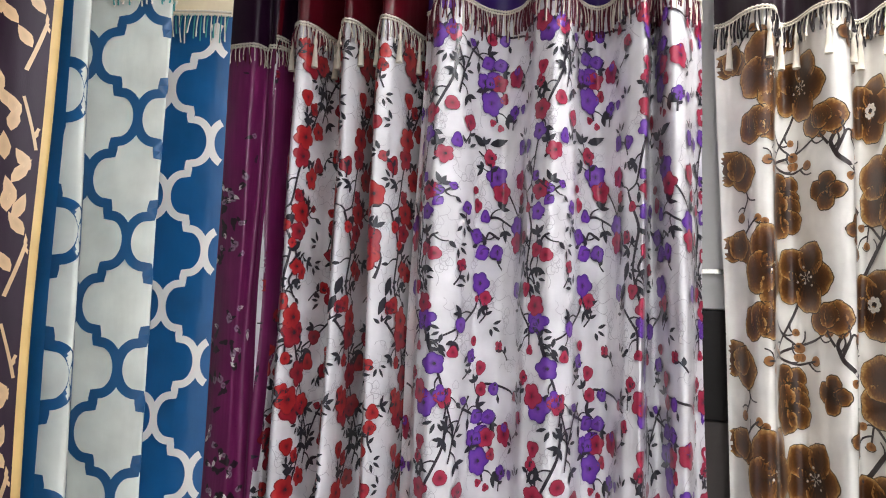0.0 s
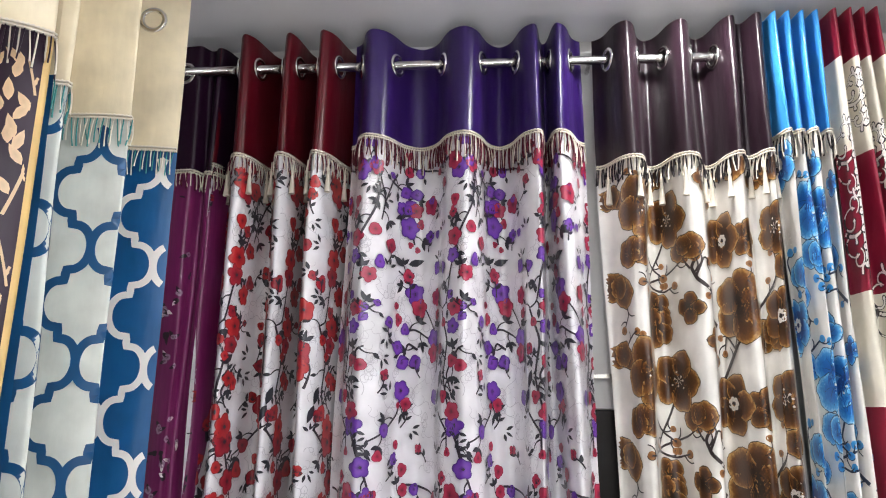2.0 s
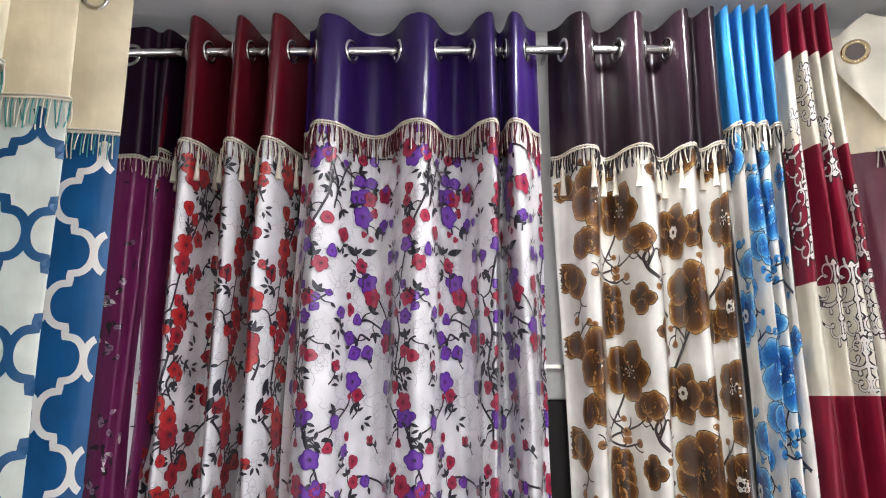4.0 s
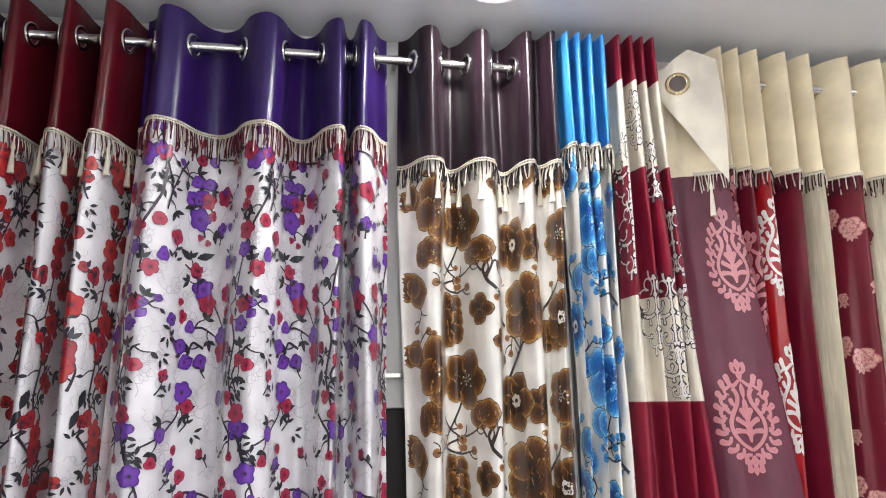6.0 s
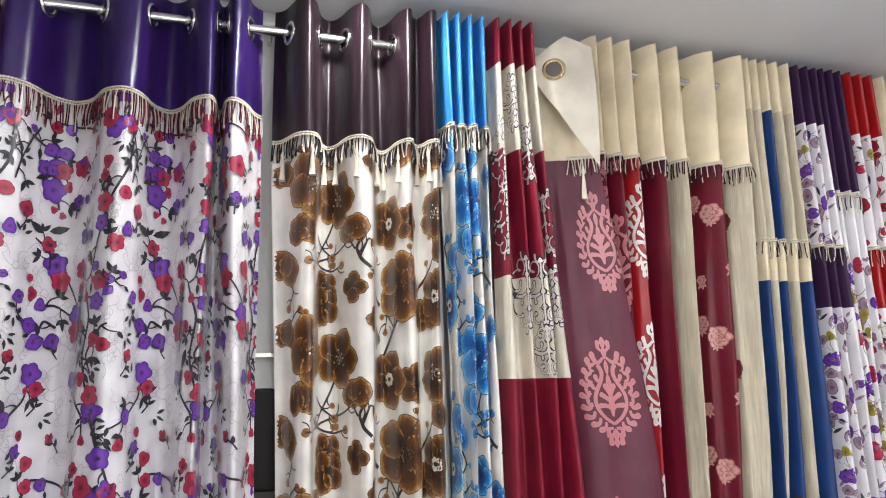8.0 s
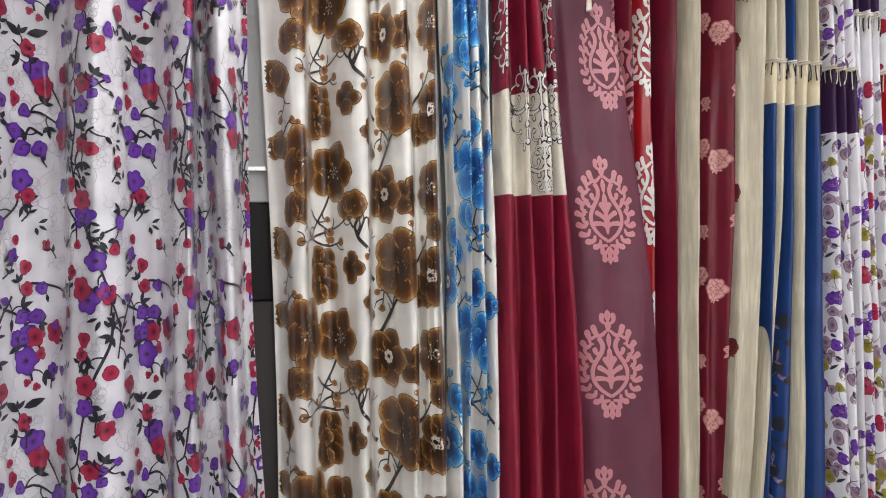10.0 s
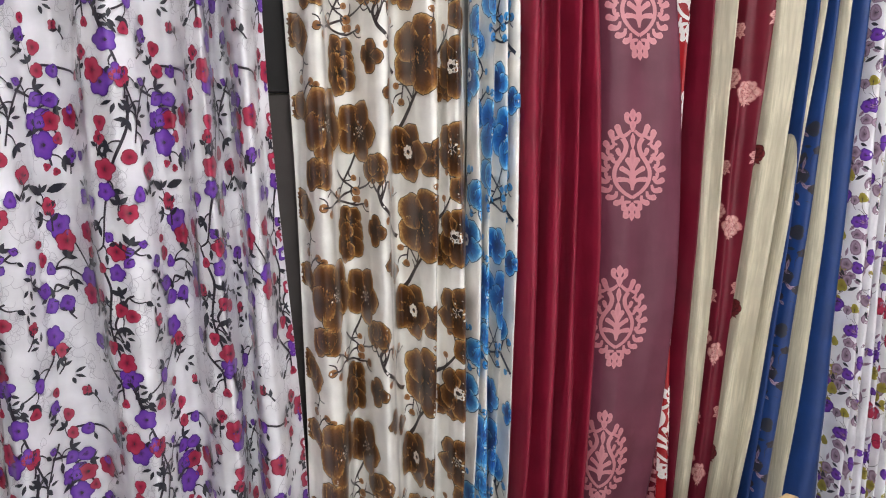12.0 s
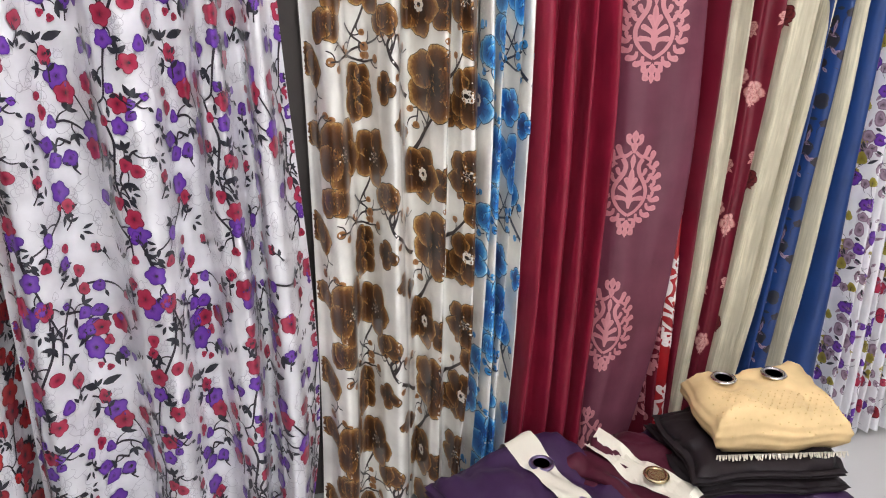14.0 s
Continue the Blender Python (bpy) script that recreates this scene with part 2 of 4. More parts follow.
# ---- building helpers ----
def mesh_ob(name, verts, faces, mats, parent=None, mat_index=None, uvs=None, smooth=True, normals=None):
    me = bpy.data.meshes.new(name)
    me.from_pydata([tuple(map(float, v)) for v in verts], [], [tuple(map(int, f)) for f in faces])
    for m in mats if isinstance(mats, (list, tuple)) else [mats]:
        me.materials.append(m)
    if mat_index is not None:
        me.polygons.foreach_set("material_index", np.asarray(mat_index, dtype=np.int32))
    if uvs is not None:
        layer = me.uv_layers.new(name="UVMap")
        loops = np.empty(len(me.loops), dtype=np.int32)
        me.loops.foreach_get("vertex_index", loops)
        layer.data.foreach_set("uv", np.asarray(uvs, dtype=np.float32)[loops].ravel())
    me.polygons.foreach_set("use_smooth", np.full(len(me.polygons), smooth))
    me.update()
    if normals is not None:
        me.normals_split_custom_set_from_vertices([tuple(map(float, n)) for n in normals])
    ob = new(name, me)
    ob.parent = parent
    return ob


def part(name, bm, material, parent, label=""):
    me = bpy.data.meshes.new(name)
    bm.to_mesh(me)
    bm.free()
    me.materials.append(material)
    ob = new(name, me)
    ob.parent = parent
    if label:
        ob["label"] = label
    return ob


def block(name, lo, hi, material, parent=None, bevel=0.0):
    bm = bmesh.new()
    bmesh.ops.create_cube(bm, size=1.0)
    for v in bm.verts:
        v.co = Vector([(a + b) / 2 + c * (b - a) for a, b, c in zip(lo, hi, v.co)])
    if bevel:
        bmesh.ops.bevel(bm, geom=bm.edges[:], offset=bevel, segments=2, affect="EDGES", profile=0.5)
    return part(name, bm, material, parent)


def thing(name, at, label, category, group=""):
    ob = new(name)
    ob.empty_display_size = 0.05
    ob.location = at
    return tagged(ob, label, category, group)


def tubes(paths, radius, sides=4):
    """One mesh of many thin cords; each path is an array of points."""
    V, Fc = [], []
    for p, r in zip(paths, radius):
        p = np.asarray(p)
        base = len(V)
        for i in range(len(p)):
            d = p[min(i + 1, len(p) - 1)] - p[max(i - 1, 0)]
            d = d / (np.linalg.norm(d) + 1e-9)
            a = np.cross(d, (0.31, 0.95, 0.05))
            a /= np.linalg.norm(a) + 1e-9
            b = np.cross(d, a)
            rr = r[i] if np.ndim(r) else r
            for k in range(sides):
                w = 2 * math.pi * k / sides
                V.append(p[i] + rr * (math.cos(w) * a + math.sin(w) * b))
        for i in range(len(p) - 1):
            for k in range(sides):
                k2 = (k + 1) % sides
                Fc.append((base + i * sides + k, base + i * sides + k2, base + (i + 1) * sides + k2, base + (i + 1) * sides + k))
        Fc.append(tuple(base + k for k in range(sides)))
        Fc.append(tuple(base + (len(p) - 1) * sides + k for k in reversed(range(sides))))
    return V, Fc


RING_VERTS = {}


def ring_mesh(outer=0.034, inner=0.021, thick=0.0045):
    """A flat rounded eyelet ring in its own xy plane."""
    V, Fc = [], []
    nu, nv = 28, 8
    mid, half = (outer + inner) / 2, (outer - inner) / 2
    for i in range(nu):
        a = 2 * math.pi * i / nu
        for k in range(nv):
            b = 2 * math.pi * k / nv
            rr = mid + half * math.cos(b)
            V.append((rr * math.cos(a), rr * math.sin(a), thick * math.sin(b)))
    for i in range(nu):
        for k in range(nv):
            Fc.append((i * nv + k, ((i + 1) % nu) * nv + k, ((i + 1) % nu) * nv + (k + 1) % nv, i * nv + (k + 1) % nv))
    return V, Fc


def add_ring(parent, place, normal, material, name="eyelet"):
    key = material.name
    if key not in RING_VERTS:
        V, Fc = ring_mesh()
        me = bpy.data.meshes.new("eyelet")
        me.from_pydata(V, [], Fc)
        me.materials.append(material)
        me.polygons.foreach_set("use_smooth", np.full(len(me.polygons), True))
        RING_VERTS[key] = me
    ob = new(name, RING_VERTS[key])
    ob.parent = parent
    q = Vector(normal).to_track_quat("Z", "Y")
    ob.matrix_local = Matrix.Translation(Vector(place) - parent.location) @ q.to_matrix().to_4x4()
    return ob


class Drape:
    """A hanging cloth: folds run from the points of its top line to those of its foot."""

    def __init__(self, top, foot, z_top=2.54, z_foot=-0.27, sharp=0.25, wander=0.006, seed=0, ease=1.0, ripple=0.0, mid=None, v_mid=1.3, bow=1.5):
        self.top, self.foot = np.array(top, float), np.array(foot, float)
        self.z0, self.z1, self.sharp, self.wander, self.seed, self.ease, self.ripple = z_top, z_foot, sharp, wander, seed, ease, ripple
        self.S = np.linspace(0, len(top) - 1, (len(top) - 1) * 40 + 1)
        self.bow = bow
        self.mid, self.gm = None if mid is None else np.array(mid, float), v_mid / (z_top - z_foot)
        a, b = self.line(self.top, self.S), self.line(self.foot, self.S)
        across = 0.6 * a + 0.4 * b if mid is None else self.line(self.mid, self.S)
        step = np.linalg.norm(np.diff(across, axis=0), axis=1)
        self.U = np.concatenate([[0], np.cumsum(step)])
        self.W, self.H = self.U[-1], z_top - z_foot

    def line(self, ctrl, s):
        i = np.clip(np.floor(s).astype(int), 0, len(ctrl) - 2)
        f = s - i
        w = (0.5 - 0.5 * np.cos(np.pi * f)) * (1 - self.sharp) + f * self.sharp
        g = f + 0.06 * np.sin(2 * np.pi * f)
        # along the run by g, across it by w
        d = ctrl[-1] - ctrl[0]
        along = int(abs(d[1]) > abs(d[0]))
        out = np.empty((len(s), 2))
        out[:, along] = ctrl[i, along] + (ctrl[i + 1, along] - ctrl[i, along]) * g
        out[:, 1 - along] = ctrl[i, 1 - along] + (ctrl[i + 1, 1 - along] - ctrl[i, 1 - along]) * w
        return out

    def pos(self, u, v):
        u, v = np.asarray(u, float), np.asarray(v, float)
        s = np.interp(u, self.U, self.S)
        g = np.clip(v / self.H, 0, 1) ** self.ease
        p = self.line(self.top, s) * (1 - g)[:, None] + self.line(self.foot, s) * g[:, None]
        if self.mid is not None:
            # a bow through the middle line
            m = self.gm
            chord = self.line(self.top, s) * (1 - m) + self.line(self.foot, s) * m
            p += (self.line(self.mid, s) - chord) * (g ** self.bow * (1 - g) / (m ** self.bow * (1 - m)))[:, None]
        k = self.wander * np.minimum(v * 2.0, 1.0)
        p[:, 0] += k * np.sin(2.3 * s + 3.1 * v + self.seed)
        p[:, 1] += k * np.sin(1.7 * s - 4.3 * v + 2 * self.seed) + 0.4 * k * np.sin(5.1 * s + 11 * v)
        if self.ripple:
            r = self.ripple * np.clip((v - 0.25) * 1.4, 0, 1)
            p[:, 1] += r * (np.sin(9.5 * s + 0.9 * np.sin(2.2 * v + self.seed)) + 0.6 * np.sin(15.3 * s + 1.4 * np.sin(1.6 * v) + self.seed))
        return np.column_stack([p, self.z0 - v])

    def normal(self, u, v):
        e = 0.002
        pu = self.pos(np.asarray(u) + e, v) - self.pos(np.asarray(u) - e, v)
        pv = self.pos(u, np.asarray(v) + e) - self.pos(u, np.asarray(v) - e)
        n = np.cross(pv, pu)
        return n / (np.linalg.norm(n, axis=1)[:, None] + 1e-9)

    def cloth(self, parent, name, material, v0, v1, u0=0.0, u1=None, lift=0.0, du=0.007, dv=0.03):
        u1 = self.W if u1 is None else u1
        us = np.linspace(u0, u1, max(2, int((u1 - u0) / du) + 1))
        vs = np.linspace(v0, v1, max(2, int((v1 - v0) / dv) + 1))
        uu, vv = [a.ravel() for a in np.meshgrid(us, vs)]
        P = self.pos(uu, vv)
        if lift:
            P = P + lift * self.normal(uu, vv)
        n = len(us)
        a = (np.arange(len(vs) - 1)[:, None] * n + np.arange(n - 1)[None]).ravel()
        ob = mesh_ob(name, P - np.array(parent.location), np.column_stack([a, a + n, a + n + 1, a + 1]), material, parent, uvs=np.column_stack([uu, vv]))
        return ob

    def ring_at(self, parent, u, v, material):
        p, n = self.pos([u], [v])[0], self.normal([u], [v])[0]
        return add_ring(parent, p + 0.002 * n, n, material)

    def rings(self, parent, material, y_rod=1.62, axis=1, v=0.083, skip=()):
        """An eyelet wherever the cloth crosses the rod."""
        uu = np.linspace(0.0, self.W, 1500)
        d = self.pos(uu, np.full(len(uu), v))[:, axis] - y_rod
        for j, i in enumerate(np.nonzero(d[1:] * d[:-1] < 0)[0]):
            if j not in skip:
                self.ring_at(parent, uu[i], v, material)

    def fringe(self, parent, v, mats, length=0.055, step=0.0055, u0=0.0, u1=None, wave=0.0):
        """A braid with cords hanging from it, in the given cord materials by turns."""
        u1 = self.W if u1 is None else u1
        rng = np.random.default_rng(int(self.seed * 10) + 5)
        uu = np.arange(u0 + 0.002, u1 - 0.002, step)
        vv = v + wave * np.sin(uu * 40)
        n = self.normal(uu, vv)
        P = self.pos(uu, vv) + 0.004 * n
        for k, m in enumerate(mats):
            paths, rad = [], []
            for i in range(k, len(uu), len(mats)):
                L = length * rng.uniform(0.7, 1.12)
                drift = rng.normal(0, 0.0045, 2)
                pts = [P[i] + np.array([drift[0] * f, drift[1] * f, -L * f]) + 0.003 * n[i] * math.sin(3 * f) for f in (0, 0.33, 0.66, 1.0)]
                paths.append(pts)
                rad.append([0.0015, 0.0018, 0.0017, 0.0021])
            V, Fc = tubes(paths, rad)
            ob = mesh_ob("fringe", np.array(V) - np.array(parent.location), Fc, m, parent)
            ob["kind"] = "stuff"
        for dz, r in ((0.0, 0.0032), (0.007, 0.0028)):
            uq = np.arange(u0, u1, 0.004)
            vq = v + wave * np.sin(uq * 40)
            B = self.pos(uq, vq - dz) + 0.003 * self.normal(uq, vq)
            B[:, 2] += 0.0012 * (np.arange(len(uq)) % 2)
            V, Fc = tubes([B], [[r * (0.8 + 0.35 * (i % 2)) for i in range(len(uq))]], 6)
            mesh_ob("braid", np.array(V) - np.array(parent.location), Fc, M_COTTON, parent)

    def tassel(self, parent, u, v, material, length=0.085):
        p, n = self.pos([u], [v])[0] , self.normal([u], [v])[0]
        p = p + 0.011 * n
        prof = [(0.0, 0.0015), (0.2, 0.002), (0.28, 0.0042), (0.36, 0.0055), (0.42, 0.003), (0.5, 0.0045), (0.8, 0.0068), (1.0, 0.0082)]
        V, Fc = tubes([[p + np.array([0, 0, -length * f]) for f, _ in prof]], [[r for _, r in prof]], 10)
        return mesh_ob("tassel", np.array(V) - np.array(parent.location), Fc, material, parent)


class Print:
    """Printed motifs in cloth coordinates (along u, down v)."""

    def __init__(self):
        self.V, self.T, self.F, self.M, self.inks, self.R, self.motifs = [], [], [], [], [], [], 0

    def ink(self, name):
        if name not in self.inks:
            self.inks.append(name)
        return self.inks.index(name)

    def add(self, verts, uv, faces, ink):
        base = len(self.V)
        self.V.extend(verts)
        self.T.extend(uv)
        self.F.extend([[i + base for i in f] for f in faces])
        self.M.extend([self.ink(ink)] * len(faces))
        self.motifs += 1
        self.R.extend([self.motifs] * len(verts))

    def blob(self, c, outline, ink, rings=None):
        """A filled shape round c; outline: points relative to c."""
        o = np.asarray(outline, float)
        n = len(o)
        size = np.abs(o).max()
        rings = rings or max(1, int(round(size / 0.009)))
        V, T = [tuple(c)], [(0.0, 0.5)]
        for k in range(1, rings + 1):
            f = k / rings
            for q in o:
                V.append((c[0] + f * q[0], c[1] + f * q[1]))
                T.append((f, 0.5))
        Fc = [[0, 1 + (i + 1) % n, 1 + i] for i in range(n)]
        for k in range(rings - 1):
            a, b = 1 + k * n, 1 + (k + 1) * n
            Fc += [[a + i, a + (i + 1) % n, b + (i + 1) % n, b + i] for i in range(n)]
        self.add(V, T, Fc, ink)

    def flower(self, c, r, ink, turn=0.0, petals=5, squash=1.0, n=20, depth=0.24):
        o = []
        for i in range(n):
            a = 2 * math.pi * i / n
            q = r * (1 - depth + depth * abs(math.cos(petals * (a - turn) / 2)) ** 0.6) * (1 + 0.05 * math.sin(3 * a + 7 * turn))
            o.append((q * math.cos(a), q * math.sin(a) * squash))
        self.blob(c, o, ink)

    def bloom(self, c, r, ink, line, turn=0.0, petals=5, squash=1.0, part_of=1.0, wave=0.04):
        """A bloom of overlapping wavy petals, each outlined; part_of under 1 leaves a cup seen from the side."""
        c, r = np.array(c), 0.9 * r
        span = 2 * math.pi * part_of
        order = list(range(0, petals, 2)) + list(range(1, petals, 2))
        for j in order:
            b = turn + span * (j + 0.5) / petals
            size = r * (0.56 + 0.07 * math.sin(5 * b + 7 * turn))
            mid = c + 0.52 * r * np.array([1.2 * math.cos(b), 1.08 * math.sin(b) * squash])
            a = 2 * math.pi * np.arange(30) / 30
            q = size * (1 + wave * np.sin(5 * a + j) + 0.8 * wave * np.sin(9 * a + 2 * j + turn))
            # broad at the rim, drawn in towards the heart
            q = q * (1 + 0.16 * np.cos(a - b))
            rim = np.column_stack([1.18 * q * np.cos(a), 1.05 * q * np.sin(a) * squash])
            self.blob(mid, rim, ink)
            outer = mid + np.vstack([rim, rim[:1]])
            self.stroke(outer, 0.0024, 0.0024, line)
            e = np.array([1.2 * math.cos(b), 1.08 * math.sin(b) * squash])
            for da in (-0.25, 0.2):
                f = np.array([1.2 * math.cos(b + da), 1.08 * math.sin(b + da) * squash])
                self.stroke(self.curve(c + 0.35 * r * e, c + 0.82 * r * f, 0.1, 7), 0.0022, 0.0008, line)
        if part_of == 1:
            self.flower(c, 0.66 * r, "heart_" + ink, turn, petals, squash, 26, 0.25)

    def comma(self, a, b, bend, w0, w1, ink, n=10):
        """A curved drop: thin at a, swelling to a round end at b."""
        p = self.curve(a, b, bend, n)
        self.stroke(p, w0, w1, ink)
        self.flower(p[-1], w1 * 0.52, ink, 0, 1, n=10, depth=0.0)

    def leaf(self, c, length, width, turn, ink):
        """A pointed leaf from c along the angle turn."""
        L = []
        for f, w in ((0, 0.0), (0.2, 0.7), (0.45, 1.0), (0.75, 0.6), (1, 0.0), (0.75, -0.6), (0.45, -1.0), (0.2, -0.7)):
            x, y = f * length - length / 2, w * width / 2
            L.append((x * math.cos(turn) - y * math.sin(turn), x * math.sin(turn) + y * math.cos(turn)))
        self.blob((c[0] + math.cos(turn) * length / 2, c[1] + math.sin(turn) * length / 2), L, ink)

    def stroke(self, pts, w0, w1, ink):
        """A line that swells or tapers from w0 to w1."""
        p = np.asarray(pts, float)
        d = np.gradient(p, axis=0)
        d /= np.linalg.norm(d, axis=1)[:, None] + 1e-9
        nrm = np.column_stack([-d[:, 1], d[:, 0]])
        w = np.linspace(w0, w1, len(p))[:, None] / 2
        V = np.vstack([p + nrm * w, p - nrm * w])
        n = len(p)
        Fc = [[i, i + 1, n + i + 1, n + i] for i in range(n - 1)]
        self.add([tuple(q) for q in V], [(0.5, 0.5)] * (2 * n), Fc, ink)

    def curve(self, a, b, bend, n=8):
        """Points of a bow from a to b, bent sideways by bend times its length."""
        a, b = np.asarray(a, float), np.asarray(b, float)
        f = np.linspace(0, 1, n)[:, None]
        d = b - a
        return a + f * d + bend * np.sin(np.pi * f) * np.array([-d[1], d[0]])

    def scroll(self, c, r, turn, way, ink, width=0.006, turns=0.85):
        """A curl that winds inward, with a round end."""
        n = 16
        P = []
        for i in range(n):
            f = i / (n - 1)
            a = turn + way * f * turns * 2 * math.pi
            q = r * (1 - 0.62 * f)
            P.append((c[0] + q * math.cos(a), c[1] + q * math.sin(a)))
        self.stroke(P, width * 0.6, width, ink)
        self.flower(P[-1], width * 0.85, ink, 0, 1, n=8, depth=0.0)

    def put(self, drape, parent, v0, v1, u0=0.0, u1=None, lift=0.0003, tile=(None, None), name="printed_pattern", off=(0, 0), label=""):
        """Lay the motifs on the cloth, tile by tile, and cut them at its edges."""
        u1 = drape.W if u1 is None else u1
        V, T, Fc, M = np.array(self.V), np.array(self.T), self.F, np.array(self.M)
        w, h = tile
        nu = range(-1, int((u1 - u0) / w) + 2) if w else [0]
        nv = range(-1, int((v1 - v0) / h) + 2) if h else [0]
        AV, AT, AF, AM, AR = [], [], [], [], []
        base = 0
        for a in nu:
            for b in nv:
                q = V + np.array([u0 + off[0] + (a * w if w else 0), v0 + off[1] + (b * h if h else 0)])
                ok = (q[:, 0] > u0 + 0.001) & (q[:, 0] < u1 - 0.001) & (q[:, 1] > v0) & (q[:, 1] < v1)
                if not ok.any():
                    continue
                AV.append(q)
                AT.append(T)
                AR.append(self.R)
                okl = ok.tolist()
                for f, m in zip(Fc, M):
                    if all(okl[i] for i in f):
                        AF.append([i + base for i in f])
                        AM.append(m)
                base += len(V)
        if not AF:
            return None
        q = np.vstack(AV)
        t = np.vstack(AT)
        used = np.unique(np.array([i for f in AF for i in f]))
        remap = np.zeros(len(q), dtype=int)
        remap[used] = np.arange(len(used))
        q, t, order = q[used], t[used], np.concatenate(AR)[used]
        AF = [[int(remap[i]) for i in f] for f in AF]
        # all faces look out of the cloth
        for k, f in enumerate(AF):
            x, y = q[f, 0], q[f, 1]
            if (x * np.roll(y, -1) - np.roll(x, -1) * y).sum() > 0:
                AF[k] = f[::-1]
        n = drape.normal(q[:, 0], q[:, 1])
        rank = lift
        P = drape.pos(q[:, 0], q[:, 1]) + rank * n
        # later motifs lie a hair above earlier ones
        P += (order * 0.000003)[:, None] * n
        ob = mesh_ob(name, P - np.array(parent.location), AF, [INK[k] for k in self.inks], parent, AM, t, True, n)
        ob["kind"] = "stuff"
        if label:
            ob["label"] = label
        return ob


# ---- the room ----
CEIL_Z, WALL_Y, FLOOR_Z = 2.58, 1.76, -0.3
tagged(block("floor", (-1.2, -3.6, FLOOR_Z - 0.1), (4.2, WALL_Y + 0.15, FLOOR_Z), M_FLOOR), "pale grey tiled shop floor", "floor", kind="structure")
tagged(block("wall_back", (-1.2, WALL_Y, FLOOR_Z), (4.2, WALL_Y + 0.15, CEIL_Z), M_WALL), "off-white painted wall behind the hanging curtains", "wall", kind="structure")
tagged(block("wall_left", (-1.2, -3.6, FLOOR_Z), (-1.06, WALL_Y, CEIL_Z), M_WALL), "off-white painted side wall", "wall", kind="structure")
# walls out of view, darkened so that less light comes back
tagged(block("wall_right", (4.06, -3.6, FLOOR_Z), (4.2, WALL_Y, CEIL_Z), M_LOW_BOUNCE), "unseen side wall, kept dark to cut bounced light", "wall", kind="structure")
tagged(block("wall_front_left", (-1.06, -3.6, FLOOR_Z), (-0.95, -3.45, CEIL_Z), M_LOW_BOUNCE), "unseen wall beside the assumed shop front, dark against bounced light", "wall", kind="structure")
tagged(block("wall_front_right", (2.2, -3.6, FLOOR_Z), (4.06, -3.45, CEIL_Z), M_LOW_BOUNCE), "unseen wall beside the assumed shop front, dark against bounced light", "wall", kind="structure")
tagged(block("wall_front_top", (-0.95, -3.6, 2.42), (2.2, -3.45, CEIL_Z), M_LOW_BOUNCE), "unseen wall over the assumed shop front, dark against bounced light", "wall", kind="structure")
tagged(block("ceiling", (-1.2, -3.6, CEIL_Z), (4.2, WALL_Y + 0.15, CEIL_Z + 0.12), M_CEIL), "smooth pale grey painted ceiling", "ceiling", kind="structure")
tagged(block("trim", (-1.06, WALL_Y - 0.02, CEIL_Z - 0.05), (4.06, WALL_Y, CEIL_Z - 0.002), M_WALL, bevel=0.004), "narrow off-white trim under the ceiling", "trim", kind="structure")


def downlight(x, y):
    lamp = thing("downlight", (x, y, CEIL_Z), "small round white recessed ceiling lamp, lit", "ceiling lamp", "lamps in the ceiling")
    bm = bmesh.new()
    bmesh.ops.create_cone(bm, cap_ends=False, segments=32, radius1=0.085, radius2=0.068, depth=0.008, matrix=Matrix.Translation((0, 0, -0.004)))
    part("rim", bm, M_CEIL, lamp)
    bm = bmesh.new()
    bmesh.ops.create_circle(bm, cap_ends=True, segments=32, radius=0.068, matrix=Matrix.Translation((0, 0, -0.004)))
    part("diffuser", bm, M_LAMP, lamp, "glowing white diffuser")


# bodies for the seen lamp and for the added ones
for lx, ly, _ in DOWNLIGHTS:
    downlight(lx, ly)


# an added tube, never in view, that lifts ceiling and curtain brightness
def fill_tube(x, y):
    lamp = thing("fill_tube", (x, y, 2.16), "unseen fill tube lamp, added to brighten ceiling and curtains, lit", "tube lamp", "lamps in the ceiling")
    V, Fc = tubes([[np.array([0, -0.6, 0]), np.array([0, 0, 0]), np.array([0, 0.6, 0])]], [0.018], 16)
    mesh_ob("tube", V, Fc, M_FILL_TUBE, lamp)
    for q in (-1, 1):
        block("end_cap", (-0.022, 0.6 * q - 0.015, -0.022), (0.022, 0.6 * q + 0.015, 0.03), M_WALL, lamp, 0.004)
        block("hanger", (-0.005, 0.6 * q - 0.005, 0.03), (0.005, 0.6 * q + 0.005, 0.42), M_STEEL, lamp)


for lx, ly in FILL_TUBES:
    fill_tube(lx, ly)


def rod(a, b, brackets, label):
    """A steel curtain rod with end caps and brackets to the wall."""
    a, b = Vector(a), Vector(b)
    ob = thing("curtain_rod", a, label, "curtain rod", "rods for curtains")
    d = (b - a)
    for name, p0, p1, r in (("tube", Vector(), d, 0.0125), ("end_cap", -d.normalized() * 0.03, Vector(), 0.017), ("end_cap", d, d + d.normalized() * 0.03, 0.017)):
        V, Fc = tubes([[np.array(p0), np.array((p0 + p1) / 2), np.array(p1)]], [r], 20)
        mesh_ob(name, V, Fc, M_STEEL, ob)
    for q, w in brackets:
        V, Fc = tubes([[np.array(Vector(q) - a), np.array(Vector(w) - a)]], [0.006], 10)
        mesh_ob("bracket", V, Fc, M_STEEL, ob)
    return ob


ROD_Y, ROD_Z = 1.62, 2.457
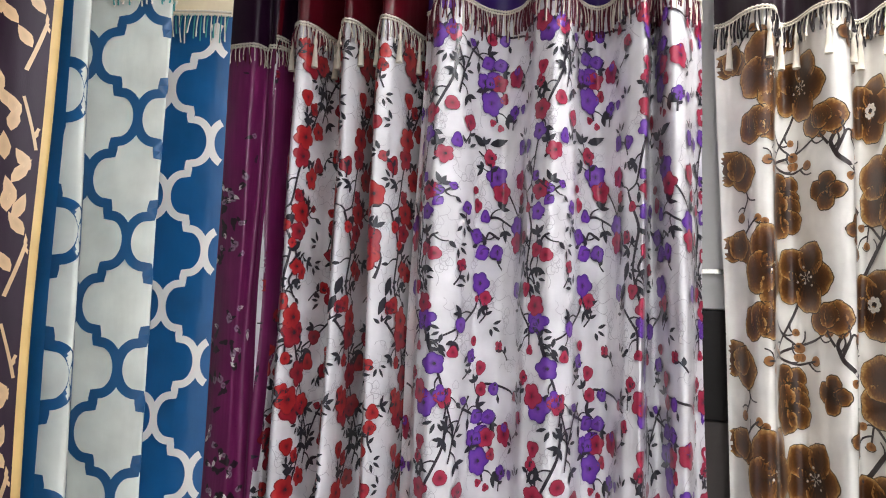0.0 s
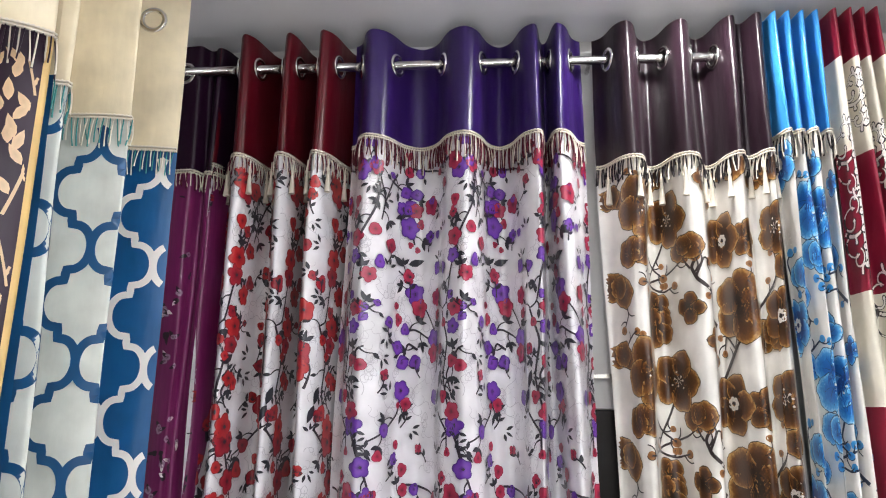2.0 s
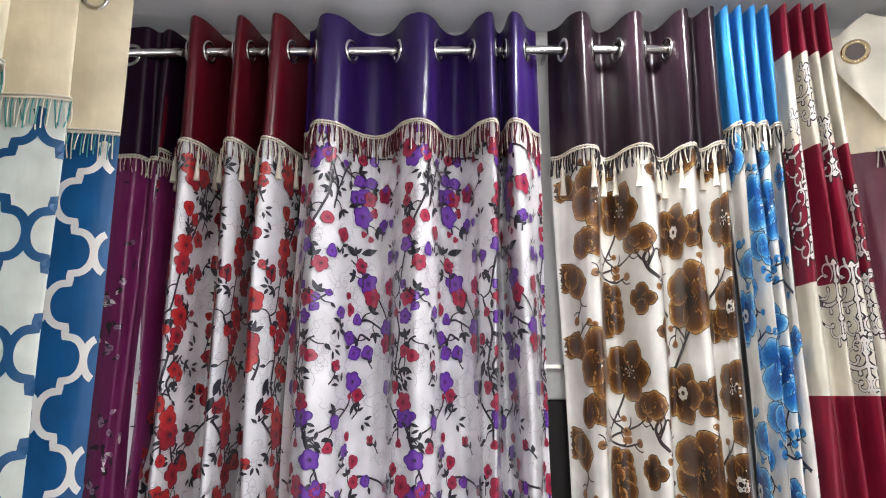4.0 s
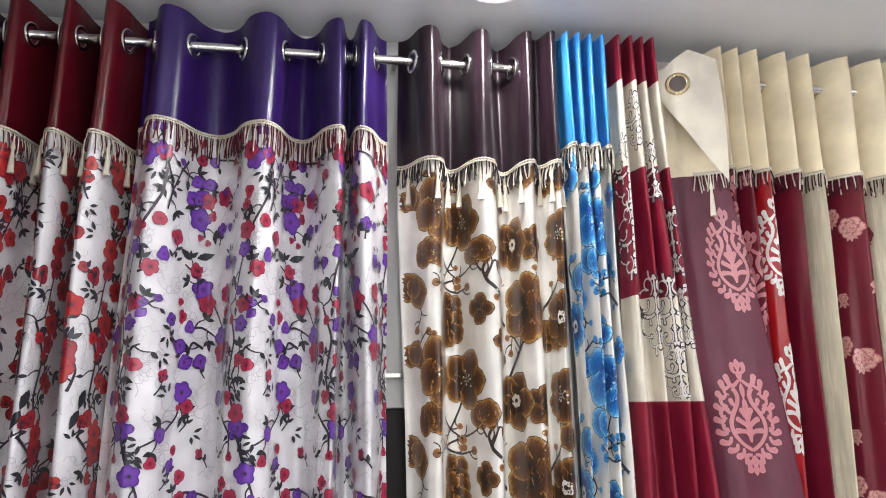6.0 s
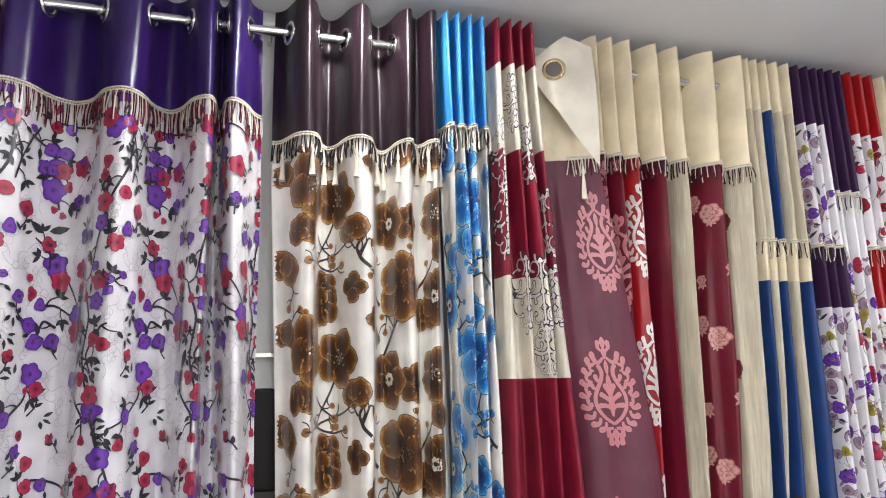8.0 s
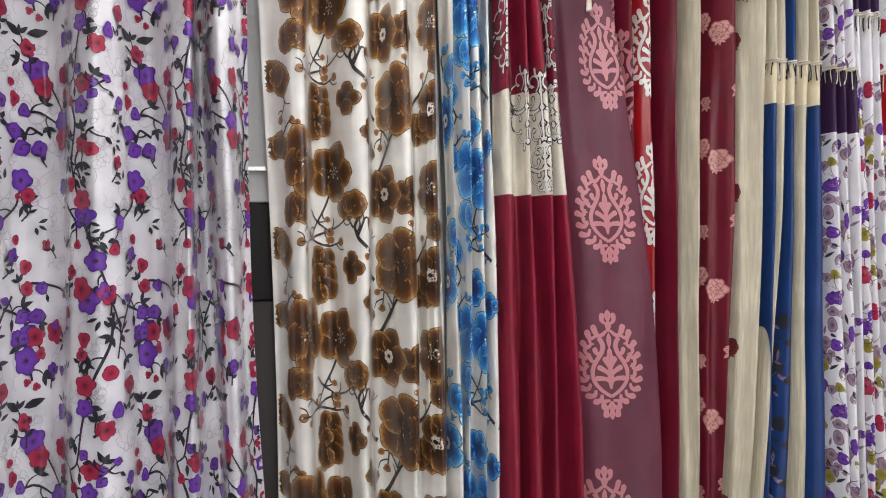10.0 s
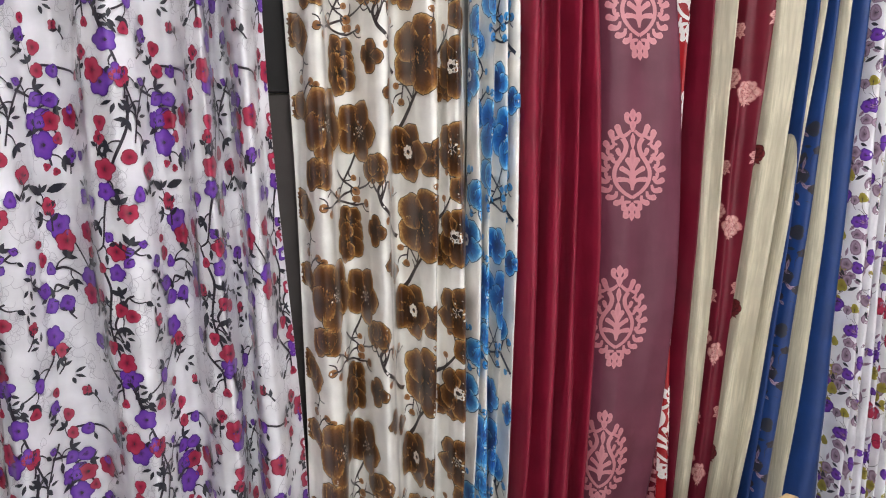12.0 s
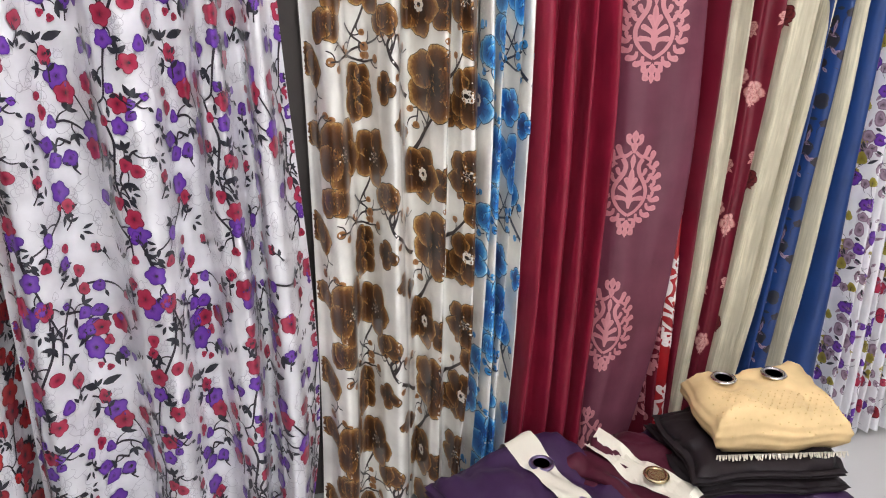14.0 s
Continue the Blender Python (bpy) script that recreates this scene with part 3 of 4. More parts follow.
rod((-0.98, ROD_Y, ROD_Z), (2.9, ROD_Y, ROD_Z), [((x, ROD_Y, ROD_Z), (x, WALL_Y, ROD_Z)) for x in (-0.9, 0.225, 1.0, 2.6)], "brushed steel curtain rod along the back wall")
ROD_X = -0.93
rod((ROD_X, -0.6, ROD_Z), (ROD_X, 1.5, ROD_Z), [((ROD_X, y, ROD_Z), (-1.06, y, ROD_Z)) for y in (-0.4, 1.47)], "brushed steel curtain rod along the side wall")

# gap between two curtains: wall above, then a near-black and a brown-grey piece
tagged(block("gap_dark_piece", (0.05, 1.705, 1.28), (0.5, 1.757, 1.525), M_DARK, bevel=0.004), "near-black flat piece in the gap between two curtains", "board")
tagged(block("gap_dull_piece", (0.05, 1.715, -0.3), (0.5, 1.757, 1.277), M_DUSK, bevel=0.003), "dull brown-grey flat piece in the gap between two curtains", "panel")
# set forward of the back wall so that this stretch catches more light
tagged(block("pillar", (0.08, 1.70, 1.527), (0.42, 1.757, 2.525), M_WALL, bevel=0.003), "shallow white pillar on the back wall", "pillar", kind="structure")
clip = thing("wall_clip", (0.245, 1.692, 1.61), "small grey metal strip on the white wall", "bracket")
block("plate", (-0.05, -0.012, -0.006), (0.05, 0.008, 0.006), M_STEEL, clip, 0.002)


# ---- prints ----
def branch_print(seed, inks, swell=1.2, ground="faint"):
    """Bent twigs with blossoms in two colours over faint drawn branches: one repeat of 0.37 by 0.83."""
    rng = np.random.default_rng(seed)
    P = Print()
    w, h = 0.37, 0.83
    for k in range(46):
        a = np.array([rng.uniform(0, w), rng.uniform(0, h)])
        ang = rng.uniform(-2.6, -0.5)
        for j in range(5):
            q = a + rng.uniform(0.015, 0.035) * np.array([math.cos(ang), math.sin(ang)])
            P.stroke(P.curve(a, q, rng.uniform(-0.4, 0.4), 6), 0.0017, 0.0011, ground)
            e = q + 0.02 * np.array([math.cos(ang + 1), math.sin(ang + 1)])
            P.stroke(P.curve(q, e, 0.4, 5), 0.0012, 0.0008, ground)
            if rng.random() < 0.3:
                P.stroke([(e[0] + 0.009 * math.cos(f), e[1] + 0.009 * math.sin(f) * (1 + 0.3 * math.sin(3 * f))) for f in np.linspace(0, 6.3, 14)], 0.0012, 0.0012, ground)
            a, ang = q, ang + rng.uniform(-0.9, 0.9)
    twigs = ["211 12 201 84 163 168 135 264 121 336 97 348", "97 348 130 432 116 516 145 612 163 684 196 768 206 816 229 888 220 948", "277 804 253 840 229 900",
             "310 396 338 396 390 420", "347 444 319 432 305 480", "427 504 442 456 371 336", "253 0 305 24 352 96", "163 276 182 264", "324 120 333 168",
             "338 300 314 264 286 240", "154 648 178 720", "300 564 286 612 244 648 196 672", "310 828 319 780 413 792 460 816", "310 852 328 888 314 948",
             "154 360 178 360 211 336", "149 480 163 456 182 444", "159 456 126 516 149 552", "88 600 130 648 135 696"]
    for line in twigs:
        p = np.array([float(s) for s in line.split()]).reshape(-1, 2) / 1000
        f = np.linspace(0, len(p) - 1, 9 * (len(p) - 1) + 1)
        pts = np.column_stack([np.interp(f, range(len(p)), p[:, 0]), np.interp(f, range(len(p)), p[:, 1])])
        for _ in range(3):
            pts[1:-1] = (pts[:-2] + 2 * pts[1:-1] + pts[2:]) / 4
        pts += np.column_stack([0.002 * np.sin(2.1 * f), 0.002 * np.cos(2.7 * f)])
        P.stroke(pts, 0.0068, 0.0042, "twig")
        for k in range(4, len(pts) - 1, 8):
            d = pts[k + 1] - pts[k]
            side = 1 if (k // 8) % 2 else -1
            ang = math.atan2(d[1], d[0]) + side * rng.uniform(0.6, 1.0)
            e = pts[k] + rng.uniform(0.02, 0.036) * np.array([math.cos(ang), math.sin(ang)])
            P.stroke(P.curve(pts[k], e, 0.15 * side, 6), 0.0044, 0.0026, "twig")
            for da in (0.0, 0.9, -0.9) if rng.random() < 0.6 else (0.3,):
                P.leaf(e, rng.uniform(0.02, 0.032), rng.uniform(0.009, 0.013), ang + da, "leaf")
    sprays = "149 120 163 144 102 516 168 456 149 540 163 696 196 660 187 852 333 648 93 276 79 612 244 240 60 216 230 60 240 420 225 470 255 560 60 80 250 740 70 700 90 140"
    for x, y in np.array([float(s) for s in sprays.split()]).reshape(-1, 2) / 1000:
        ang = rng.uniform(0, 6.3)
        for k in range(3):
            b = ang + 0.85 * k
            P.leaf((x + 0.008 * math.cos(b), y + 0.008 * math.sin(b)), rng.uniform(0.018, 0.026), rng.uniform(0.007, 0.01), b, "leaf")
    for x, y, t in ((0.305, 0.228, -2.6), (0.318, 0.222, -0.3), (0.102, 0.5, 1.9), (0.088, 0.545, 2.0)):
        P.leaf((x, y), 0.048, 0.02, t, "leaf")
    buds = "343 24 18 324 60 21 286 444 20 305 480 20 310 852 18 178 348 12 178 372 12 211 336 10 258 816 10"
    first = "319 120 26 418 144 10 145 216 18 215 228 13 97 240 13 338 300 24 149 396 17 409 420 24 310 396 12 300 552 24 154 636 24 239 648 13 178 732 21 352 792 13 159 816 24 295 900 18 390 876 10"
    other = ("390 60 21 352 108 10 324 168 7 343 180 7 149 168 21 201 144 16 187 264 18 319 264 12 418 312 20 352 336 21 154 348 20 112 384 10 286 372 12 277 336 9 409 456 21",
             "149 480 14 173 492 14 149 600 20 116 564 13 291 588 7 220 708 13 135 696 9 286 684 10 314 744 13 319 792 13 432 804 10 145 792 21 201 804 18 338 900 20 149 900 13")
    for x, y, r in np.array([float(s) for s in buds.split()]).reshape(-1, 3) / 1000:
        r *= 1.2
        t = rng.uniform(2.2, 3.6)
        P.leaf((x - 0.9 * r * math.cos(t), y - 0.9 * r * math.sin(t)), 2.1 * r, 1.7 * r, t, inks[0])
        P.stroke(P.curve((x - 0.8 * r * math.cos(t), y - 0.8 * r * math.sin(t)), (x + 0.5 * r * math.cos(t), y + 0.5 * r * math.sin(t)), 0.2, 6), 0.0028, 0.001, "twig")
    for ink, texts in ((inks[0], (first,)), (inks[1], other)):
        for x, y, r in np.concatenate([np.array([float(s) for s in q.split()]).reshape(-1, 3) for q in texts]) / 1000:
            r *= swell
            if r > 0.02:
                P.flower((x, y), r, ink, rng.uniform(0, 6), 5, rng.uniform(0.95, 1.15), 30, 0.34)
                P.flower((x + 0.002, y), r * 0.16, "twig", 0, 3, 1.0, 9, 0.4)
            else:
                P.flower((x, y), r, ink, rng.uniform(0, 6), 3, rng.uniform(0.9, 1.3), 18, 0.28)
    # thin side sprigs with a bud or two between the branches
    for k in range(20):
        a = np.array([w * ((0.618 * k + 0.55) % 1), h * (k + 0.5) / 20])
        ang = rng.uniform(-2.5, -0.6)
        e = a + rng.uniform(0.035, 0.06) * np.array([math.cos(ang), math.sin(ang)])
        line = P.curve(a, e, rng.uniform(-0.3, 0.3), 9)
        P.stroke(line, 0.0042, 0.0026, "twig")
        for j, side in ((3, 1), (5, -1), (7, 1)):
            P.leaf(line[j], rng.uniform(0.016, 0.024), rng.uniform(0.008, 0.011), ang + 0.8 * side, "leaf")
        P.flower(e, rng.uniform(0.012, 0.02), inks[k % 2], ang, 4, 1.1, 20, 0.3)
    return P


def bloom_print(seed, petal, bud, bark, line, sparse=False):
    """Large shaded blooms on bare forked branches with round buds: one repeat, 0.95 wide and 0.408 high."""
    rng = np.random.default_rng(seed)
    P = Print()
    twigs = ["297 404 264 464 231 512", "231 512 147 476 125 464", "231 512 162 524 136 524", "231 512 312 488 378 464", "231 512 286 536 331 524", "562 620 411 524 397 488 441 428",
             "397 488 349 428", "408 512 426 464 448 476", "569 764 628 680 760 600 867 500 929 452", "628 680 591 644 584 692", "712 614 701 532 690 510", "867 500 892 536",
             "37 284 90 246 112 236", "231 32 262 70 292 92", "60 560 80 600 50 640", "500 560 512 520 540 500", "628 680 640 640 670 615", "867 500 850 450 868 430"]
    for line_of in twigs:
        p = np.array([float(s) for s in line_of.split()]).reshape(-1, 2) / 1000
        f = np.linspace(0, len(p) - 1, 9 * (len(p) - 1) + 1)
        pts = np.column_stack([np.interp(f, range(len(p)), p[:, 0]), np.interp(f, range(len(p)), p[:, 1])])
        for _ in range(4):
            pts[1:-1] = (pts[:-2] + 2 * pts[1:-1] + pts[2:]) / 4
        pts += np.column_stack([0.003 * np.sin(1.3 * f), 0.002 * np.cos(1.9 * f)])
        big = len(p) > 3
        P.stroke(pts, 0.0105 if big else 0.0062, 0.0062 if big else 0.004, bark)
        for k in range(6, len(pts), 8):
            d = pts[k] - pts[k - 1]
            ang = math.atan2(d[1], d[0]) + (1 if k % 16 > 8 else -1) * rng.uniform(0.5, 0.8)
            e = pts[k] + rng.uniform(0.025, 0.04) * np.array([math.cos(ang), math.sin(ang)])
            P.stroke(P.curve(pts[k], e, 0.2, 7), 0.0044, 0.0028, bark)
            if rng.random() < 0.4:
                P.flower(e, rng.uniform(0.009, 0.012), bud, ang, 1, 0.9, 12, 0.15)
        if not big:
            P.flower(pts[-1], rng.uniform(0.011, 0.015), bud, 0, 1, 0.8, 14, 0.15)
            P.stroke([pts[-1] + np.array([0.012 * math.cos(q), 0.01 * math.sin(q)]) for q in np.linspace(0.3, 3.0, 8)], 0.002, 0.002, line)
    cups = "125 452 40 815 248 42 382 440 34 30 130 40 40 300 34 905 90 36"
    for x, y, r in np.array([float(s) for s in cups.split()]).reshape(-1, 3) / 1000:
        t = -1.9 + rng.uniform(-0.3, 0.3)
        P.bloom((x, y + 0.6 * r), 1.5 * r, petal, line, t - 0.55, 3, 1.1, 0.33)
    spots = "165 332 80 319 350 66 264 168 40 262 216 42 386 176 34 455 260 28 712 416 45 661 172 78 606 404 62 867 392 66 867 200 62 530 300 24"
    for k, (x, y, r) in enumerate(np.array([float(s) for s in spots.split()]).reshape(-1, 3) / 1000):
        if sparse and k in (2, 4, 7, 9):
            continue
        P.bloom((x, y), r, petal, line, rng.uniform(0, 6), 5 if r > 0.035 else 4, rng.uniform(1.0, 1.12), 1.0, 0.035)
    for x, y, ring in ((0.606, 0.404, True), (0.867, 0.2, True), (0.165, 0.332, False), (0.319, 0.35, False), (0.867, 0.392, False)):
        for k in range(7):
            q = k * 0.9
            e = np.array([math.cos(q), math.sin(q)])
            if ring:
                P.flower(np.array([x, y]) + 0.0115 * e, 0.0062, "dot", q, 1, n=9, depth=0)
            else:
                P.flower(np.array([x, y]) + (0.013 + 0.009 * (k % 2)) * e, 0.0028, "dot", q, 1, n=7, depth=0)
                P.stroke([np.array([x, y]) + 0.003 * e, np.array([x, y]) + 0.012 * e], 0.0016, 0.0012, "dot")
    return P


def medallion(P, c, w, h, ink, line=0.009):
    """A tall damask medallion: a rim of curling drops round a lyre of scrolls and a heart, mirrored left and right."""
    def at(m, x, y):
        return np.array([c[0] + m * x * w / 2, c[1] + y * h / 2])

    for m in (-1, 1):
        def drop(x0, y0, x1, y1, bend, w0=0.5, w1=1.5):
            P.comma(at(m, x0, y0), at(m, x1, y1), m * bend, line * w0, line * w1, ink)
        # crown and foot
        drop(0.05, -0.72, 0.2, -0.88, 0.25, 0.6, 1.3)
        drop(0.06, -0.6, 0.5, -0.66, 0.55, 0.7, 1.4)
        drop(0.05, 0.72, 0.26, 0.84, -0.4, 0.6, 1.3)
        drop(0.03, 0.8, 0.2, 0.98, -0.2, 0.6, 1.4)
        # rim of drops, curling up and outwards
        for x0, y0, x1, y1, b in ((0.42, -0.5, 0.7, -0.56, 0.5), (0.58, -0.36, 0.86, -0.36, 0.5), (0.68, -0.18, 0.98, -0.14, 0.5), (0.76, 0.02, 1.04, 0.1, 0.45),
                                  (0.72, 0.24, 1.02, 0.32, 0.4), (0.66, 0.4, 0.94, 0.5, 0.35), (0.5, 0.52, 0.74, 0.64, 0.3), (0.32, 0.6, 0.5, 0.74, 0.25)):
            drop(x0, y0, x1, y1, b, 0.6, 1.45)
        for x0, y0, x1, y1, b in ((0.5, -0.34, 0.62, -0.46, 0.3), (0.6, -0.14, 0.8, -0.24, 0.3), (0.68, 0.08, 0.86, -0.02, 0.3), (0.66, 0.3, 0.84, 0.2, 0.3)):
            drop(x0, y0, x1, y1, b, 0.4, 0.9)
        # the lyre: one long S from the foot to the neck, with leaves inside it
        path = np.array([at(m, *q) for q in ((0.0, 0.64), (0.3, 0.54), (0.56, 0.36), (0.6, 0.14), (0.44, -0.04), (0.26, -0.18), (0.2, -0.34), (0.34, -0.46))])
        f = np.linspace(0, 7, 43)
        path = np.column_stack([np.interp(f, range(8), path[:, 0]), np.interp(f, range(8), path[:, 1])])
        for _ in range(8):
            path[1:-1] = (path[:-2] + 2 * path[1:-1] + path[2:]) / 4
        P.stroke(path, line * 0.8, line * 1.15, ink)
        # a palmette that opens upwards inside it
        for x1, y1, b in ((0.42, 0.3, -0.3), (0.34, 0.1, -0.22), (0.16, -0.06, -0.12)):
            drop(0.0, 0.5, x1, y1, b, 0.5, 1.25)
        drop(0.26, -0.2, 0.48, -0.24, 0.5, 0.6, 1.1)
        drop(0.46, -0.04, 0.64, -0.08, 0.4, 0.5, 1.0)
    for y, ln, k in ((-1.0, 0.13, 1.7), (-0.8, 0.12, 1.6), (-0.56, 0.16, 1.3), (-0.3, 0.2, 1.5), (0.72, 0.12, 1.8), (0.88, 0.1, 1.5)):
        P.leaf(at(1, 0, y), ln * h, line * k, math.pi / 2, ink)
    return P


def ornament(P, c, h, ink, line):
    """An upright ornament of paired curls round a beaded stem."""
    w = h * 0.5
    for m in (-1, 1):
        for y, r, x, t, way in ((-0.33, 0.26, 0.3, 2.0, 1), (-0.13, 0.36, 0.46, -2.2, 1), (0.13, 0.36, 0.46, 2.2, -1), (0.33, 0.26, 0.3, -2.0, -1)):
            P.scroll((c[0] + m * x * w, c[1] + y * h), r * w, (t if m > 0 else math.pi - t), way * m, ink, line)
        P.comma((c[0], c[1] - 0.4 * h), (c[0] + m * 0.2 * w, c[1] - 0.5 * h), 0.3 * m, line * 0.7, line * 1.5, ink, 6)
        P.comma((c[0], c[1] + 0.4 * h), (c[0] + m * 0.2 * w, c[1] + 0.5 * h), -0.3 * m, line * 0.7, line * 1.5, ink, 6)
        P.comma((c[0], c[1]), (c[0] + m * 0.7 * w, c[1]), 0.15 * m, line, line * 1.6, ink, 6)
    P.stroke([(c[0], c[1] - 0.42 * h), (c[0], c[1]), (c[0], c[1] + 0.42 * h)], line, line, ink)
    for k in range(5):
        P.flower((c[0], c[1] + (k - 2) * 0.21 * h), line * 1.25, ink, 0, 4, 1.0, 12, 0.3)


def quatrefoil(w, h, ink, line):
    """A trellis of stepped quatrefoils, drawn as a broad line."""
    P = Print()
    q = [(0.2 - 0.2 * math.cos(t), -0.5 + 0.2 * math.sin(t)) for t in np.linspace(0, math.pi / 2, 9)]
    q += [(0.25, -0.3), (0.25, -0.2)]
    q += [(0.3 + 0.2 * math.sin(t), -0.2 * math.cos(t)) for t in np.linspace(0, math.pi / 2, 9)]
    pts = []
    for p0, p1 in zip(q[:-1], q[1:]):
        n = max(1, int(math.hypot((p1[0] - p0[0]) * w, (p1[1] - p0[1]) * h) / 0.006))
        pts += [(p0[0] + (p1[0] - p0[0]) * i / n, p0[1] + (p1[1] - p0[1]) * i / n) for i in range(n)]
    pts.append(q[-1])
    for sx in (-1, 1):
        for sy in (-1, 1):
            P.stroke([(sx * x * w, sy * y * h) for x, y in pts], line, line, ink)
    return P


# ---- curtains on the back rod ----
def curtain(x, label, group="curtains on the back rod", y=1.6):
    return thing("curtain", (x, y, -0.27), label, "curtain", group)


FLORAL_PURPLE = branch_print(11, ("violet", "crimson"))
FLORAL_RED = branch_print(23, ("red", "scarlet"), 1.5)

# violet header, white satin with red and violet blossoms
c = curtain(-0.1, "white satin curtain with red and violet blossoms, violet header")
d = Drape([(-0.43, 1.66), (-0.365, 1.56), (-0.24, 1.69), (-0.115, 1.56), (-0.02, 1.69), (0.073, 1.56), (0.103, 1.68), (0.133, 1.56), (0.205, 1.67)],
          [(-0.47, 1.62), (-0.38, 1.49), (-0.24, 1.60), (-0.10, 1.48), (-0.0, 1.60), (0.075, 1.48), (0.115, 1.58), (0.16, 1.48), (0.215, 1.60)], seed=1.0, ripple=0.0048,
          mid=[(-0.455, 1.63), (-0.37, 1.505), (-0.24, 1.625), (-0.105, 1.50), (-0.005, 1.625), (0.085, 1.50), (0.125, 1.605), (0.178, 1.50), (0.252, 1.62)], v_mid=2.0, bow=4.0)
d.cloth(c, "header", M_PURPLE, 0.0, 0.315)
d.cloth(c, "body", M_WHITE_SATIN, 0.312, d.H, lift=-0.001)
d.rings(c, M_CHROME)
d.fringe(c, 0.315, [M_MAROON_CORD, M_COTTON, M_MAROON_CORD], 0.068, 0.0055)
FLORAL_PURPLE.put(d, c, 0.32, d.H, tile=(0.37, 0.83), off=(-0.01, 0.1))

# wine-red header, white satin with red blossoms
c = curtain(-0.6, "white satin eyelet curtain with red blossoms and a wine-red header")
d = Drape([(-0.825, 1.64), (-0.79, 1.72), (-0.726, 1.565), (-0.66, 1.73), (-0.60, 1.565), (-0.555, 1.73), (-0.503, 1.555), (-0.42, 1.735)],
          [(-0.82, 1.62), (-0.79, 1.66), (-0.73, 1.53), (-0.67, 1.66), (-0.62, 1.52), (-0.57, 1.66), (-0.52, 1.52), (-0.44, 1.68)], seed=2.0, ripple=0.005)
d.cloth(c, "header", M_RED_HEAD, 0.0, 0.36)
d.cloth(c, "body", M_WHITE_SATIN, 0.357, d.H, lift=-0.001)
d.rings(c, M_CHROME)
d.fringe(c, 0.36, [M_COTTON, M_MAROON_CORD], 0.05, 0.006)
for k in np.arange(0.1, d.W, 0.085):
    d.tassel(c, k, 0.365, M_COTTON, 0.095)
FLORAL_RED.put(d, c, 0.365, d.H, tile=(0.37, 0.83), off=(0.12, 0.1))

# plum header, magenta dupion
c = curtain(-0.9, "magenta slub curtain with dark blossom clusters and a plum header")
d = Drape([(-1.03, 1.66), (-0.88, 1.625), (-0.855, 1.66), (-0.825, 1.64), (-0.78, 1.73)], [(-1.02, 1.64), (-0.88, 1.59), (-0.855, 1.64), (-0.83, 1.61), (-0.78, 1.71)], seed=3.0)
d.cloth(c, "header", M_PLUM, 0.0, 0.385)
d.cloth(c, "body", M_MAGENTA, 0.382, d.H, lift=-0.001)
d.ring_at(c, 0.118, 0.085, M_CHROME)
d.fringe(c, 0.385, [M_COTTON, M_MAROON_CORD], 0.05, 0.006)
P = Print()
rng = np.random.default_rng(5)
for j in range(70):
    q = np.array([rng.normal(0.13, 0.035), rng.choice([0.35, 0.7, 1.0]) + rng.normal(0, 0.085)])
    P.leaf(q, rng.uniform(0.015, 0.028), 0.01, rng.uniform(0, 6.3), "black" if j % 3 else "white")
    P.flower(q, rng.uniform(0.006, 0.011), "orchid" if j % 2 else "black", j, 4)
P.put(d, c, 0.45, d.H, tile=(None, 1.1))

# dark brown header, ivory satin with amber blooms
c = curtain(0.45, "ivory satin curtain with amber-brown blooms and dark brown header")
d = Drape([(0.238, 1.67), (0.315, 1.56), (0.385, 1.68), (0.46, 1.56), (0.525, 1.68), (0.585, 1.55), (0.617, 1.602), (0.65, 1.54), (0.685, 1.602)],
          [(0.25, 1.60), (0.31, 1.49), (0.385, 1.60), (0.455, 1.48), (0.52, 1.60), (0.56, 1.49), (0.59, 1.58), (0.61, 1.49), (0.64, 1.59)], seed=4.0, ripple=0.005,
          mid=[(0.268, 1.635), (0.325, 1.52), (0.395, 1.635), (0.465, 1.51), (0.53, 1.635), (0.583, 1.515), (0.617, 1.59), (0.652, 1.51), (0.69, 1.595)], v_mid=1.6, bow=2.5)
d.cloth(c, "header", M_BROWN_HEAD, 0.0, 0.385)
d.cloth(c, "body", M_IVORY_SATIN, 0.382, d.H, lift=-0.001)
d.rings(c, M_CHROME, skip=(5, 6, 7, 8))
d.fringe(c, 0.385, [M_BLACK_CORD, M_BLACK_CORD, M_COTTON], 0.05, 0.005)
for k in np.arange(0.05, d.W, 0.09):
    d.tassel(c, k, 0.392, M_COTTON, 0.1)
AMBER = bloom_print(31, "amber", "amber_bud", "bark", "outline")
AMBER.put(d, c, 0.39, d.H, tile=(None, 0.408), off=(0.0, 0.202))

# sky-blue header, ivory satin with azure blooms
AZURE = bloom_print(37, "azure", "azure_bud", "blue_bark", "blue_outline", True)
c = curtain(0.75, "ivory satin curtain with azure blooms and a shiny sky-blue header")
fr = [0.675, 0.69, 0.708, 0.725, 0.743, 0.76, 0.778, 0.795, 0.815]
d = Drape([(x, 1.535 if i % 2 else 1.602) for i, x in enumerate(fr)], [(0.64 + (x - 0.675), 1.50 if i % 2 else 1.585) for i, x in enumerate(fr)], seed=5.0,
          mid=[(0.688 + (x - 0.675) * 0.9, 1.51 if i % 2 else 1.59) for i, x in enumerate(fr)], v_mid=1.6)
d.cloth(c, "header", M_SKY, 0.0, 0.335)
d.cloth(c, "body", M_IVORY_SATIN, 0.332, d.H, lift=-0.001)
d.fringe(c, 0.335, [M_COTTON, M_BLACK_CORD], 0.06, 0.009)
AZURE.put(d, c, 0.34, d.H, tile=(0.95, 0.408), off=(0.1, 0.27))

